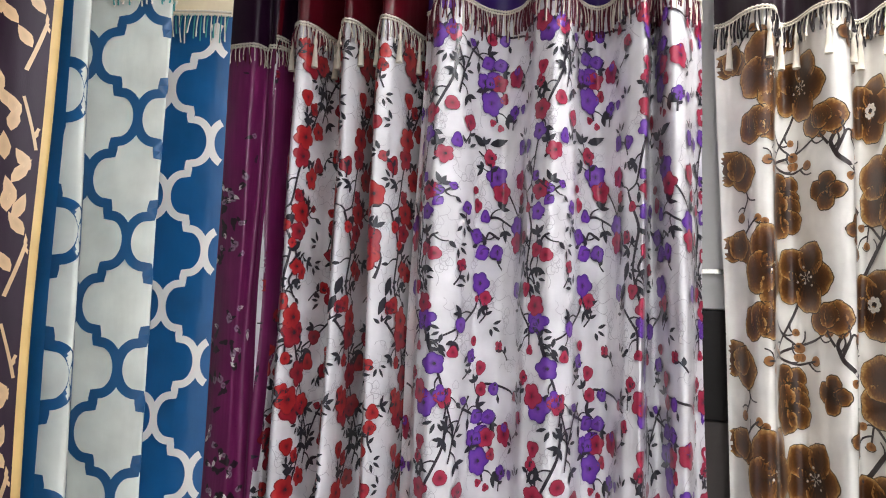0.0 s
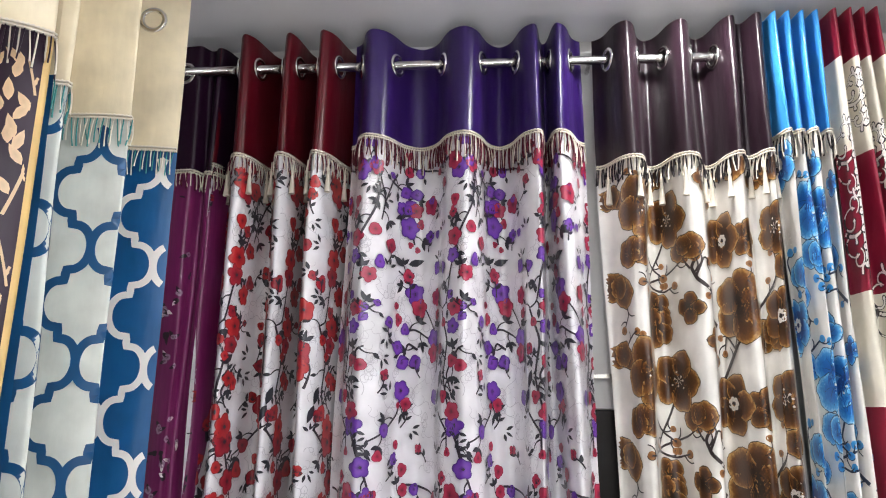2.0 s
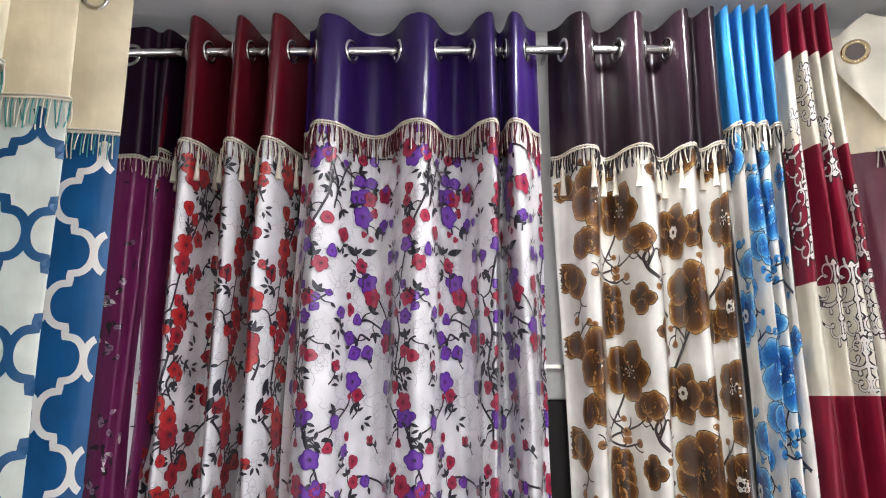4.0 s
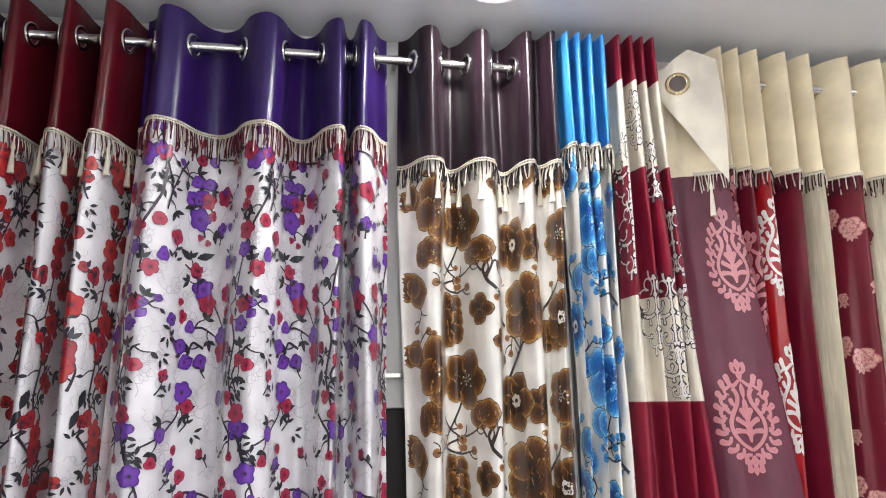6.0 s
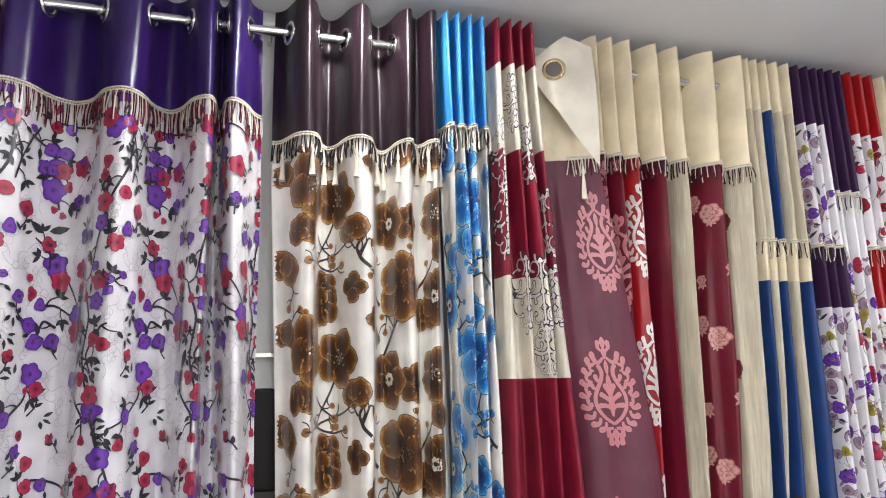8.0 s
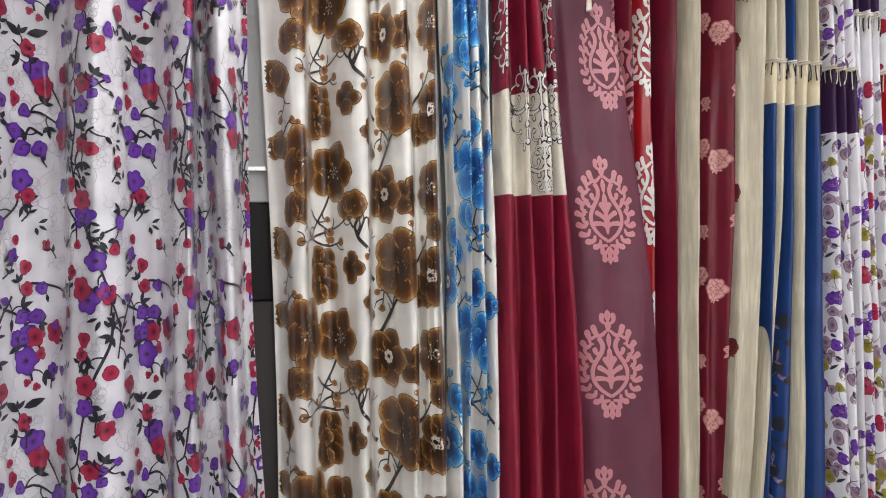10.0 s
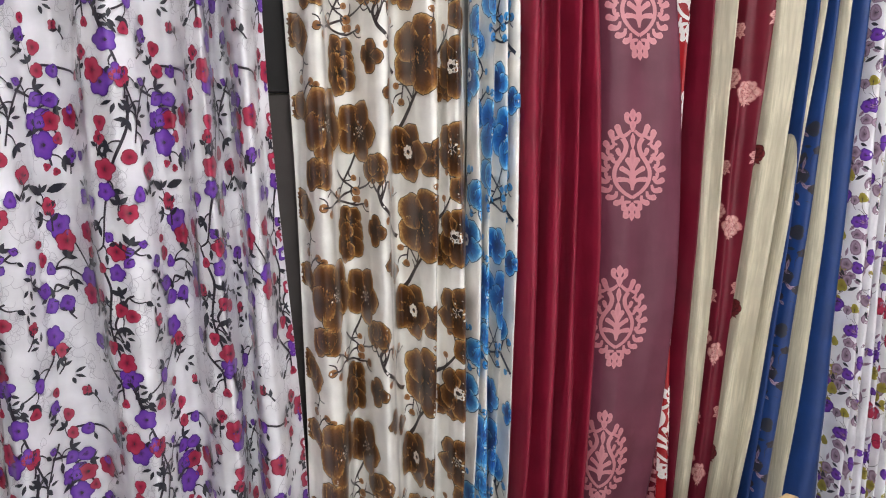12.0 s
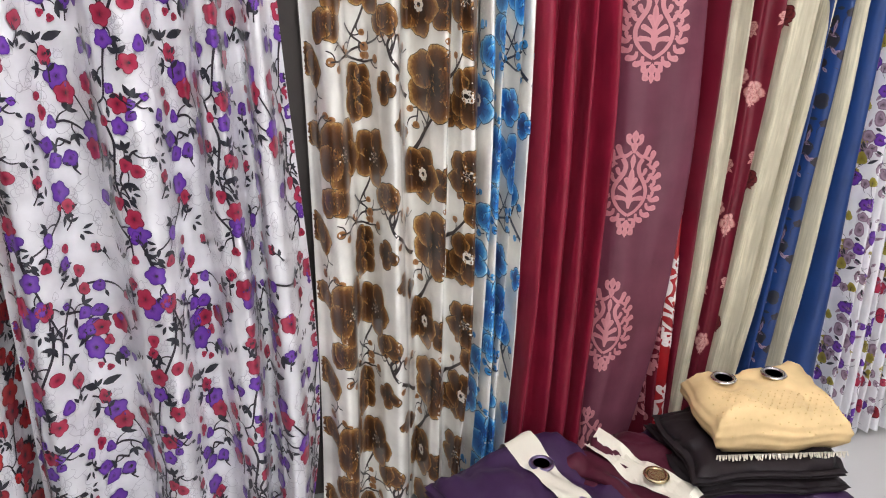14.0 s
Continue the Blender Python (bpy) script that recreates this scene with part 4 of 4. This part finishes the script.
# maroon and off-white bands with ornaments
c = curtain(0.9, "maroon and off-white banded curtain with black and white scroll ornaments")
fr = [0.822, 0.838, 0.86, 0.876, 0.892, 0.908, 0.924, 0.94, 0.955]
ft = [0.775, 0.80, 0.83, 0.86, 0.885, 0.915, 0.95, 0.98, 1.02]
d = Drape([(x, 1.53 if i % 2 else 1.60) for i, x in enumerate(fr)], [(x, 1.48 if i % 2 else 1.565) for i, x in enumerate(ft)], seed=6.0,
          mid=[(0.815 + (x - 0.822) * 1.68, 1.50 if i % 2 else 1.575) for i, x in enumerate(fr)], v_mid=1.5)
for name, m, a, b in (("top_band", M_BAND_RED, 0.0, 0.135), ("upper_panel", M_OFFWHITE, 0.135, 0.385), ("middle_panel", M_BAND_RED, 0.385, 0.735), ("lower_panel", M_OFFWHITE, 0.735, 1.0), ("foot_panel", M_BAND_RED, 1.0, d.H)):
    d.cloth(c, name, m, a, b)
P = Print()
for x, y, h in ((0.24, 0.245, 0.2), (0.08, 0.40, 0.26), (0.40, 0.395, 0.2), (0.08, 0.588, 0.25), (0.56, 0.588, 0.22), (0.24, 0.775, 0.26), (0.40, 0.775, 0.24), (0.56, 0.785, 0.19), (0.40, 0.93, 0.17)):
    ornament(P, (x, y), 0.82 * h, "black", 0.0098)
    ornament(P, (x, y), 0.82 * h, "white", 0.006)
P.put(d, c, 0.14, 0.995, off=(0, -0.14))


# cream-headed sample curtains that hang in sharp folds
def leaf_curtain(x0, x1, xb0, xb1, body, label, seed, y0=1.69, y1=1.55, head=M_CREAM, v_head=0.37, ring=True, tassels=0, fr=True, y_foot=(1.60, 1.50), ease=1.6):
    c = curtain((x0 + x1) / 2, label, "cream-headed sample curtains")
    d = Drape([(x0, y0), (x1, y1), (x1 + 0.02, y0)], [(xb0, y_foot[0]), (xb1, y_foot[1]), (xb1 + 0.02, y_foot[0])], seed=seed, sharp=0.75, wander=0.004, ripple=0.008, ease=ease)
    d.cloth(c, "header", head, 0.0, v_head)
    d.cloth(c, "body", body, v_head - 0.003, d.H, lift=-0.001)
    if ring:
        d.ring_at(c, 0.16 * d.W, 0.083, M_BRASS)
    if fr:
        d.fringe(c, v_head, [M_MAROON_CORD, M_COTTON, M_BLACK_CORD], 0.048, 0.0055)
    for k in range(tassels):
        d.tassel(c, (0.25 + 0.4 * k) * d.W, v_head + 0.003, M_COTTON, 0.11)
    return c, d


DAMASK = medallion(Print(), (0.0, 0.0), 0.15, 0.28, "pink", 0.0108)
c = curtain(1.1, "mauve damask curtain, its cream header with one corner turned down")
d = Drape([(0.966, 1.61), (1.03, 1.595), (1.085, 1.55), (1.12, 1.66)], [(0.97, 1.56), (1.03, 1.50), (1.10, 1.485), (1.125, 1.56)], seed=7.0, sharp=0.6, wander=0.004,
          mid=[(1.0, 1.585), (1.10, 1.525), (1.24, 1.50), (1.265, 1.6)])
d.cloth(c, "header", M_CREAM, 0.06, 0.39)
d.cloth(c, "body", M_MAUVE, 0.387, d.H, lift=-0.001)
d.fringe(c, 0.39, [M_MAROON_CORD, M_COTTON], 0.045, 0.007, u0=0.13)
d.tassel(c, 0.2, 0.39, M_COTTON, 0.12)
for k, lean in enumerate((0.055, 0.0, -0.02, -0.045, -0.06, -0.07)):
    DAMASK.put(d, c, 0.40, d.H, off=(0.15 + lean, 0.224 + 0.408 * k))
# the turned-down corner
D2 = Drape([(0.952, 1.565), (1.03, 1.535), (1.125, 1.53)], [(0.952, 1.555), (1.03, 1.525), (1.125, 1.52)], z_top=2.54, z_foot=2.14, sharp=0.2, wander=0.0)
uu = np.linspace(0, D2.W, 40)
V, Fc, T = [], [], []
rows = 40
for i, u in enumerate(uu):
    f = u / D2.W
    top = 0.10 - 0.13 * f if f < 0.55 else 0.0285 + (f - 0.55) * 0.06
    low = 0.15 + 0.27 * f ** 0.85
    for k in range(rows):
        v = top + (low - top) * k / (rows - 1)
        V.append(D2.pos([u], [v])[0] + np.array([0, -0.012 * math.sin(math.pi * k / (rows - 1)), 0]))
        T.append((u, v))
for i in range(len(uu) - 1):
    for k in range(rows - 1):
        a = i * rows + k
        Fc.append((a, a + rows, a + rows + 1, a + 1))
mesh_ob("turned_corner", np.array(V) - np.array(c.location), Fc, M_OFFWHITE, c, uvs=T)
p = D2.pos([0.055], [0.14])[0] + np.array([0, -0.012, 0])
add_ring(c, p, D2.normal([0.055], [0.14])[0], M_BRASS)
# a dull disc stands for the shaded opening, which is not cut
bm = bmesh.new()
bmesh.ops.create_circle(bm, cap_ends=True, segments=24, radius=0.022)
hole = part("eyelet_hole", bm, M_DUSK, c)
hole.matrix_local = Matrix.Translation(Vector(p) + Vector((0, -0.001, 0)) - c.location) @ Vector(D2.normal([0.055], [0.14])[0]).to_track_quat("Z", "Y").to_matrix().to_4x4()

c, d = leaf_curtain(1.10, 1.158, 1.16, 1.225, M_MAROON, "maroon curtain with pink damask print and cream header", 8, ring=False, tassels=1)
DAMASK.put(d, c, 0.38, d.H, tile=(None, 0.408), off=(0.1, 0.05))
c, d = leaf_curtain(1.15, 1.21, 1.18, 1.25, M_MAROON, "dark maroon curtain with pink damask print and cream header", 9, ring=False)
DAMASK.put(d, c, 0.38, d.H, tile=(None, 0.408), off=(0.11, 0.3))
c, d = leaf_curtain(1.20, 1.27, 1.13, 1.275, M_REDSATIN, "bright red satin curtain with white damask print and cream header", 10, ring=False, tassels=1)
medallion(Print(), (0.0, 0.0), 0.15, 0.28, "white", 0.0108).put(d, c, 0.38, d.H, tile=(None, 0.408), off=(0.165, 0.2))
c, d = leaf_curtain(1.285, 1.362, 1.26, 1.298, M_MAROON, "plain maroon satin curtain with cream header", 11)
c, d = leaf_curtain(1.37, 1.438, 1.29, 1.34, M_WOVEN, "cream slub-woven curtain with cream header", 12)


def roses(ink, seed, count=4):
    P = Print()
    rng = np.random.default_rng(seed)
    for x, y, r in ((0.05, 0.06, 0.024), (0.1, 0.10, 0.03), (0.14, 0.27, 0.012), (0.06, 0.3, 0.014))[:count]:
        for k in range(6):
            P.flower((x + 0.5 * r * math.cos(k * 1.05), y + 0.5 * r * math.sin(k * 1.05)), r * 0.62, ink, k, 2, 1.0, 14, 0.2)
        P.flower((x, y), r * 0.6, ink, 1, 5)
        P.flower((x, y), r * 0.3, ink, 2, 3)
        for k in range(3):
            P.leaf((x, y + r * 0.8), 0.02, 0.009, 0.6 + 0.8 * k, ink)
    return P


c, d = leaf_curtain(1.455, 1.565, 1.32, 1.38, M_MAROON, "maroon curtain with pale pink rose clusters and cream header", 13)
roses("blossom", 1).put(d, c, 0.40, d.H, tile=(0.2, 0.37), off=(0.02, 0.02))
c, d = leaf_curtain(1.575, 1.675, 1.38, 1.46, M_WOVEN, "cream slub-woven curtain with dark red rose clusters", 14)
roses("darkbloom", 2, 1).put(d, c, 0.42, d.H, tile=(None, 0.45), off=(0.02, 0.05))

def bouquet(seed, w, h, inks, n=44):
    rng = np.random.default_rng(seed)
    P = Print()
    for k in range(n):
        q = np.array([rng.uniform(0, w), rng.uniform(0, h)])
        ink = inks[int(rng.integers(len(inks)))]
        P.flower(q, rng.uniform(0.012, 0.026), ink, rng.uniform(0, 6), int(rng.integers(2, 6)), rng.uniform(0.7, 1.2), 14)
        P.leaf(q + rng.normal(0, 0.02, 2), rng.uniform(0.02, 0.04), 0.01, rng.uniform(0, 6.3), "leaf" if k % 2 else "orchid")
        P.stroke(P.curve(q, q + rng.normal(0, 0.03, 2), 0.2), 0.002, 0.001, "twig")
    return P


# blue and cream striped samples, sewn in two tiers
FEET = [(1.56, 1.58), (1.44, 1.53), (1.53, 1.69), (1.67, 1.73), (1.71, 1.95)]
for i, (x0, x1, m) in enumerate(((1.695, 1.72, M_NAVY), (1.72, 1.76, M_WOVEN), (1.76, 1.795, M_NAVY), (1.795, 1.845, M_WOVEN), (1.845, 1.885, M_NAVY))):
    c = curtain(x0, "royal blue curtain strip with a cream band and cord fringe" if m == M_NAVY else "cream slub curtain strip with a cream band and cord fringe", "blue and cream sample curtains")
    f0, f1 = FEET[i]
    d = Drape([(x0 - 0.01, 1.66), ((x0 + x1) / 2, 1.56), (x1, 1.66)], [(f0, 1.60), ((f0 + f1) / 2, 1.53), (f1, 1.60)], seed=15.0 + i, wander=0.004, ease=2.2)
    top = M_WOVEN if m == M_NAVY and i != 2 else (M_NAVY if i == 2 else M_WOVEN)
    d.cloth(c, "header", M_CREAM, 0.0, 0.17)
    d.cloth(c, "upper_panel", top, 0.17, 0.60)
    d.cloth(c, "band", M_CREAM, 0.60, 0.72)
    d.cloth(c, "body", m, 0.72, d.H)
    d.fringe(c, 0.60, [M_BLACK_CORD, M_COTTON], 0.05, 0.008)
    if i == 2:
        bouquet(90, 0.12, 0.3, ("black", "leaf"), 16).put(d, c, 1.3, d.H, tile=(0.12, 0.3))


for i, (x0, x1, head, inks, label) in enumerate((
        (1.885, 2.0, M_PURPLE_CLOTH, ("violet", "violet", "olive", "orchid"), "white curtain with violet and olive flowers and purple bands"),
        (1.99, 2.10, M_PURPLE_CLOTH, ("rose", "orchid", "olive", "violet"), "white curtain with pink and mauve flowers and a plum header"),
        (2.10, 2.24, M_REDSATIN, ("red", "rose", "olive", "red"), "white curtain with red flowers and red bands"),
        (2.24, 2.40, M_CREAM, ("orchid", "rose", "olive"), "pale flowered curtain with a cream header"))):
    c = curtain(x0, label, "flowered sample curtains")
    n = 7
    d = Drape([(x0 + (x1 - x0) * k / (n - 1), 1.56 if k % 2 else 1.65) for k in range(n)], [(x0 + 0.03 + (x1 - x0) * k / (n - 1), 1.51 if k % 2 else 1.59) for k in range(n)], seed=25.0 + i, wander=0.004)
    vh = (0.2, 0.42, 0.22, 0.3)[i]
    vb = (0.61, 0.44, 0.61, 0.6)[i]
    d.cloth(c, "header", head, 0.0, vh)
    d.cloth(c, "upper_panel", M_WHITE_SATIN, vh, vb)
    d.cloth(c, "band", head if i != 1 else M_WHITE_SATIN, vb, vb + 0.19)
    d.cloth(c, "body", M_WHITE_SATIN, vb + 0.19, d.H)
    d.fringe(c, vb, [M_COTTON, M_BLACK_CORD], 0.055, 0.009)
    B = bouquet(50 + i, 0.3, 0.34, inks)
    B.put(d, c, vh + 0.005, vb - 0.005, tile=(0.3, 0.34))
    B.put(d, c, vb + 0.195, d.H, tile=(0.3, 0.34))

# ---- curtains on the side rod ----
c = curtain(-0.9, "white and deep blue curtain with a quatrefoil trellis and cream header", "curtains on the side rod", 1.2)
d = Drape([(-0.835, 0.945), (-1.0, 0.955), (-0.83, 0.99), (-1.0, 1.12), (-0.80, 1.15), (-1.0, 1.31), (-0.79, 1.36)],
          [(-0.84, 0.965), (-0.98, 0.975), (-0.84, 1.03), (-0.98, 1.15), (-0.82, 1.22), (-0.98, 1.34), (-0.82, 1.40)], seed=30.0, sharp=0.7, wander=0.004)
u_of = [float(np.interp(k, d.S, d.U)) for k in range(7)]
d.cloth(c, "header", M_CREAM, 0.0, 0.42)
d.cloth(c, "blue_panel", M_TEAL_BLUE, 0.417, d.H, 0.0, u_of[1], lift=-0.001)
d.cloth(c, "white_panel", M_GREYWHITE, 0.417, d.H, u_of[1], u_of[5], lift=-0.001)
d.cloth(c, "blue_panel", M_TEAL_BLUE, 0.417, d.H, u_of[5], d.W, lift=-0.001)
d.fringe(c, 0.42, [M_TEAL_CORD, M_COTTON], 0.06, 0.0065)
for k in (1.6, 3.5, 5.6):
    d.ring_at(c, float(np.interp(k, d.S, d.U)), 0.083, M_CHROME)
quatrefoil(0.17, 0.233, "teal", 0.018).put(d, c, 0.43, d.H, u_of[1], u_of[5], tile=(0.17, 0.233), off=(0.0, -0.082))
Q = quatrefoil(0.17, 0.233, "white", 0.016)
Q.put(d, c, 0.43, d.H, 0.0, u_of[1], tile=(0.17, 0.233), off=(0.0, -0.082))
Q.put(d, c, 0.43, d.H, u_of[5], d.W, tile=(0.17, 0.233), off=(0.0, -0.082))

c = curtain(-0.9, "dark brown curtain with gold leaf sprays and a gold edge", "curtains on the side rod", 0.7)
d = Drape([(-0.84, 0.30), (-1.0, 0.4), (-0.82, 0.48), (-1.0, 0.58), (-0.82, 0.68), (-1.0, 0.78), (-0.825, 0.915), (-0.9, 0.935)],
          [(-0.84, 0.32), (-1.0, 0.42), (-0.82, 0.5), (-1.0, 0.6), (-0.82, 0.7), (-1.0, 0.8), (-0.83, 0.935), (-0.9, 0.95)], seed=31.0, sharp=0.7, wander=0.004)
u6 = float(np.interp(6.0, d.S, d.U))
d.cloth(c, "header", M_CREAM, 0.0, 0.36)
d.cloth(c, "body", M_PLUM, 0.357, d.H, 0, u6 - 0.014, lift=-0.001)
d.cloth(c, "gold_edge", M_GOLD, 0.357, d.H, u6 - 0.014, d.W, lift=-0.001)
d.fringe(c, 0.36, [M_PLUM, M_COTTON], 0.07, 0.007)
P = Print()
rng = np.random.default_rng(8)
for k in range(26):
    q = np.array([rng.uniform(0, 0.16), k * 0.011])
    P.leaf(q, rng.uniform(0.034, 0.05), 0.018, rng.uniform(-2.4, -0.8), "goldleaf")
P.stroke(P.curve((0.08, 0.3), (0.08, 0.0), 0.1, 20), 0.006, 0.004, "goldleaf")
P.put(d, c, 0.4, d.H, 0, u6 - 0.014, tile=(0.16, 0.34))


# ---- folded stock on the floor ----
def folded(at, w, dpt, h, turn, material, label, sag=0.015, seed=0, layers=3):
    """A folded curtain: rounded soft layers that bulge at the front."""
    ob = thing("folded_curtain", at, label, "folded curtain", "folded stock on the floor")
    ob.rotation_euler = (0, 0, radians(turn))
    rng = np.random.default_rng(seed)
    for k in range(layers):
        bm = bmesh.new()
        bmesh.ops.create_cube(bm, size=1.0)
        bmesh.ops.subdivide_edges(bm, edges=bm.edges[:], cuts=17, use_grid_fill=True)
        lh = h / layers
        ph = rng.uniform(0, 6, 4)
        for v in bm.verts:
            x, y, z = v.co
            rx = 1 - 0.35 * (abs(z) * 2) ** 2 * 0.2
            round_off = max(0.0, (max(abs(x), abs(y)) - 0.42) / 0.08)
            zz = z * (1 - 0.45 * round_off ** 2)
            X = x * w * rx + 0.006 * math.sin(9 * y + ph[0])
            Y = y * dpt * rx + 0.006 * math.sin(8 * x + ph[1])
            Z = (zz + 0.5) * lh + k * lh + (sag * math.sin(6 * x + ph[2]) * math.cos(5 * y + ph[3])) * (0.3 + z) - sag * (x * x + y * y)
            wr = noise.noise(Vector((x * 5 + 7 * seed, y * 3, k * 3.0))) + 0.5 * noise.noise(Vector((x * 13, y * 7 + seed, k * 5.0)))
            side = max(0.0, max(abs(x), abs(y)) - 0.3) / 0.2
            fold = (0.006 if layers > 1 else 0.0015) * side * math.sin(z * 16 + 3 * wr)
            v.co = Vector((X + (fold + 0.008 * wr) * math.copysign(1, x), Y + (fold + 0.008 * wr) * math.copysign(1, y), max(Z + sag * 0.9 * wr * (0.5 + z), 0.001)))
        o = part("layer", bm, material, ob)
        o.data.polygons.foreach_set("use_smooth", np.full(len(o.data.polygons), True))
        uvl = o.data.uv_layers.new(name="UVMap")
        for lp in o.data.loops:
            co = o.data.vertices[lp.vertex_index].co
            uvl.data[lp.index].uv = (co.x, co.y + co.z)
    return ob


def surface_of(ob):
    """Height of a folded curtain's upper face at a place."""
    V, Fc = [], []
    for o in ob.children:
        if o.name.startswith("layer"):
            n = len(V)
            V += [v.co.copy() for v in o.data.vertices]
            Fc += [[i + n for i in q.vertices] for q in o.data.polygons]
    tree = BVHTree.FromPolygons(V, Fc)

    def height(x, y, lift=0.003):
        hit = tree.ray_cast(Vector((x, y, 2.0)), Vector((0, 0, -1)))[0]
        return (hit.z if hit else 0.0) + lift
    return height


def eyelet_on(ob, x, y, z, material, hole_material, tilt=0.0):
    """An eyelet lying on a folded curtain, its opening closed by a flat disc of hole_material."""
    V, Fc = ring_mesh()
    r = mesh_ob("eyelet", V, Fc, material, ob)
    r.matrix_local = pose(x, y, z, tilt, 0, 0)
    bm = bmesh.new()
    bmesh.ops.create_circle(bm, cap_ends=True, segments=24, radius=0.023)
    h = part("eyelet_hole", bm, hole_material, ob)
    h.matrix_local = pose(x, y, z + 0.001, tilt, 0, 0)


STACK = [((1.33, 1.24, -0.3), 0.50, 0.36, 0.10, 4, M_DARKWINE, "folded maroon curtain at the foot of the stack"),
         ((1.32, 1.24, -0.2), 0.50, 0.36, 0.09, -6, M_PURPLE_CLOTH, "folded purple curtain in the stack"),
         ((1.34, 1.22, -0.11), 0.48, 0.34, 0.05, -4, M_DARKWINE, "folded dark maroon curtain in the stack"),
         ((1.35, 1.20, -0.06), 0.46, 0.32, 0.05, -14, M_PURPLE_CLOTH, "folded purple-black curtain in the stack"),
         ((1.33, 1.21, -0.01), 0.40, 0.30, 0.09, -10, M_DARKCLOTH, "folded black-brown satin curtain in the stack"),
         ((1.375, 1.215, 0.08), 0.35, 0.25, 0.125, -12, M_GOLDCLOTH, "folded golden cream dotted curtain with eyelets, on top")]
for i, (at, w, dp, h, turn, m, label) in enumerate(STACK):
    top = folded(at, w, dp, h, turn, m, label, seed=i, layers=1 if i in (2, 3, 5) else 2)
on_top = surface_of(top)
for x in (-0.09, 0.045):
    eyelet_on(top, x, 0.05, on_top(x, 0.05, 0.004), M_CHROME, M_PLUM)
rng = np.random.default_rng(41)
V, Fc = tubes([[np.array([x, -0.126, 0.012]), np.array([x + rng.normal(0, 0.003), -0.132, rng.uniform(-0.004, 0.004)])] for x in np.arange(-0.165, 0.172, 0.0045)], [0.0019] * 80)
fringe_ob = mesh_ob("fringe", V, Fc, M_COTTON, top)
fringe_ob["kind"] = "stuff"
bm = bmesh.new()
rng = np.random.default_rng(77)
for r in range(9):
    for k in range(17):
        x, y = -0.155 + 0.0195 * k + 0.008 * (r % 2), -0.125 + 0.013 * r
        z = on_top(x, y, 0.0)
        if z < 0.03:
            continue
        bmesh.ops.create_icosphere(bm, subdivisions=1, radius=0.0022, matrix=Matrix.Translation((x + rng.normal(0, 0.001), y, z)))
dots = part("woven_dots", bm, M_GOLD, top)
dots["kind"] = "stuff"

# a purple curtain with a pale header band and eyelets
purple = folded((0.76, 1.25, -0.3), 0.44, 0.38, 0.30, 12, M_PURPLE_CLOTH, "rumpled folded purple curtain with a pale eyelet band", 0.035, 9, 3)
on_purple = surface_of(purple)
bm = bmesh.new()
bmesh.ops.create_grid(bm, x_segments=8, y_segments=24, size=0.5)
for v in bm.verts:
    x, y = v.co.x * 0.085, v.co.y * 0.40
    v.co = Vector((x + 0.05, y, on_purple(x + 0.05, y * 0.94, 0.006)))
band = part("header_band", bm, M_OFFWHITE, purple, "pale eyelet band")
band.data.polygons.foreach_set("use_smooth", np.full(len(band.data.polygons), True))
for y in (0.05, -0.12):
    eyelet_on(purple, 0.05, y, on_purple(0.05, y, 0.011), M_VIOLETRING, M_PLUM)

# maroon curtain leaning in the middle, its pale header folded inwards
mid = folded((1.06, 1.24, -0.3), 0.26, 0.36, 0.30, 28, M_DARKWINE, "folded maroon curtain with a pale header and brass eyelet", 0.03, 12, 4)
on_mid = surface_of(mid)
bm = bmesh.new()
bmesh.ops.create_grid(bm, x_segments=6, y_segments=16, size=0.5)
for v in bm.verts:
    x, y = v.co.x * 0.07, v.co.y * 0.34
    v.co = Vector((x - 0.02 + 0.03 * math.sin(5 * y), y, on_mid(x - 0.02, y * 0.94, 0.006) + 0.25 * max(0.0, x)))
band = part("header_band", bm, M_OFFWHITE, mid, "pale header band")
eyelet_on(mid, -0.025, -0.05, on_mid(-0.025, -0.05, 0.016), M_BRASS, M_BRASS, 0)
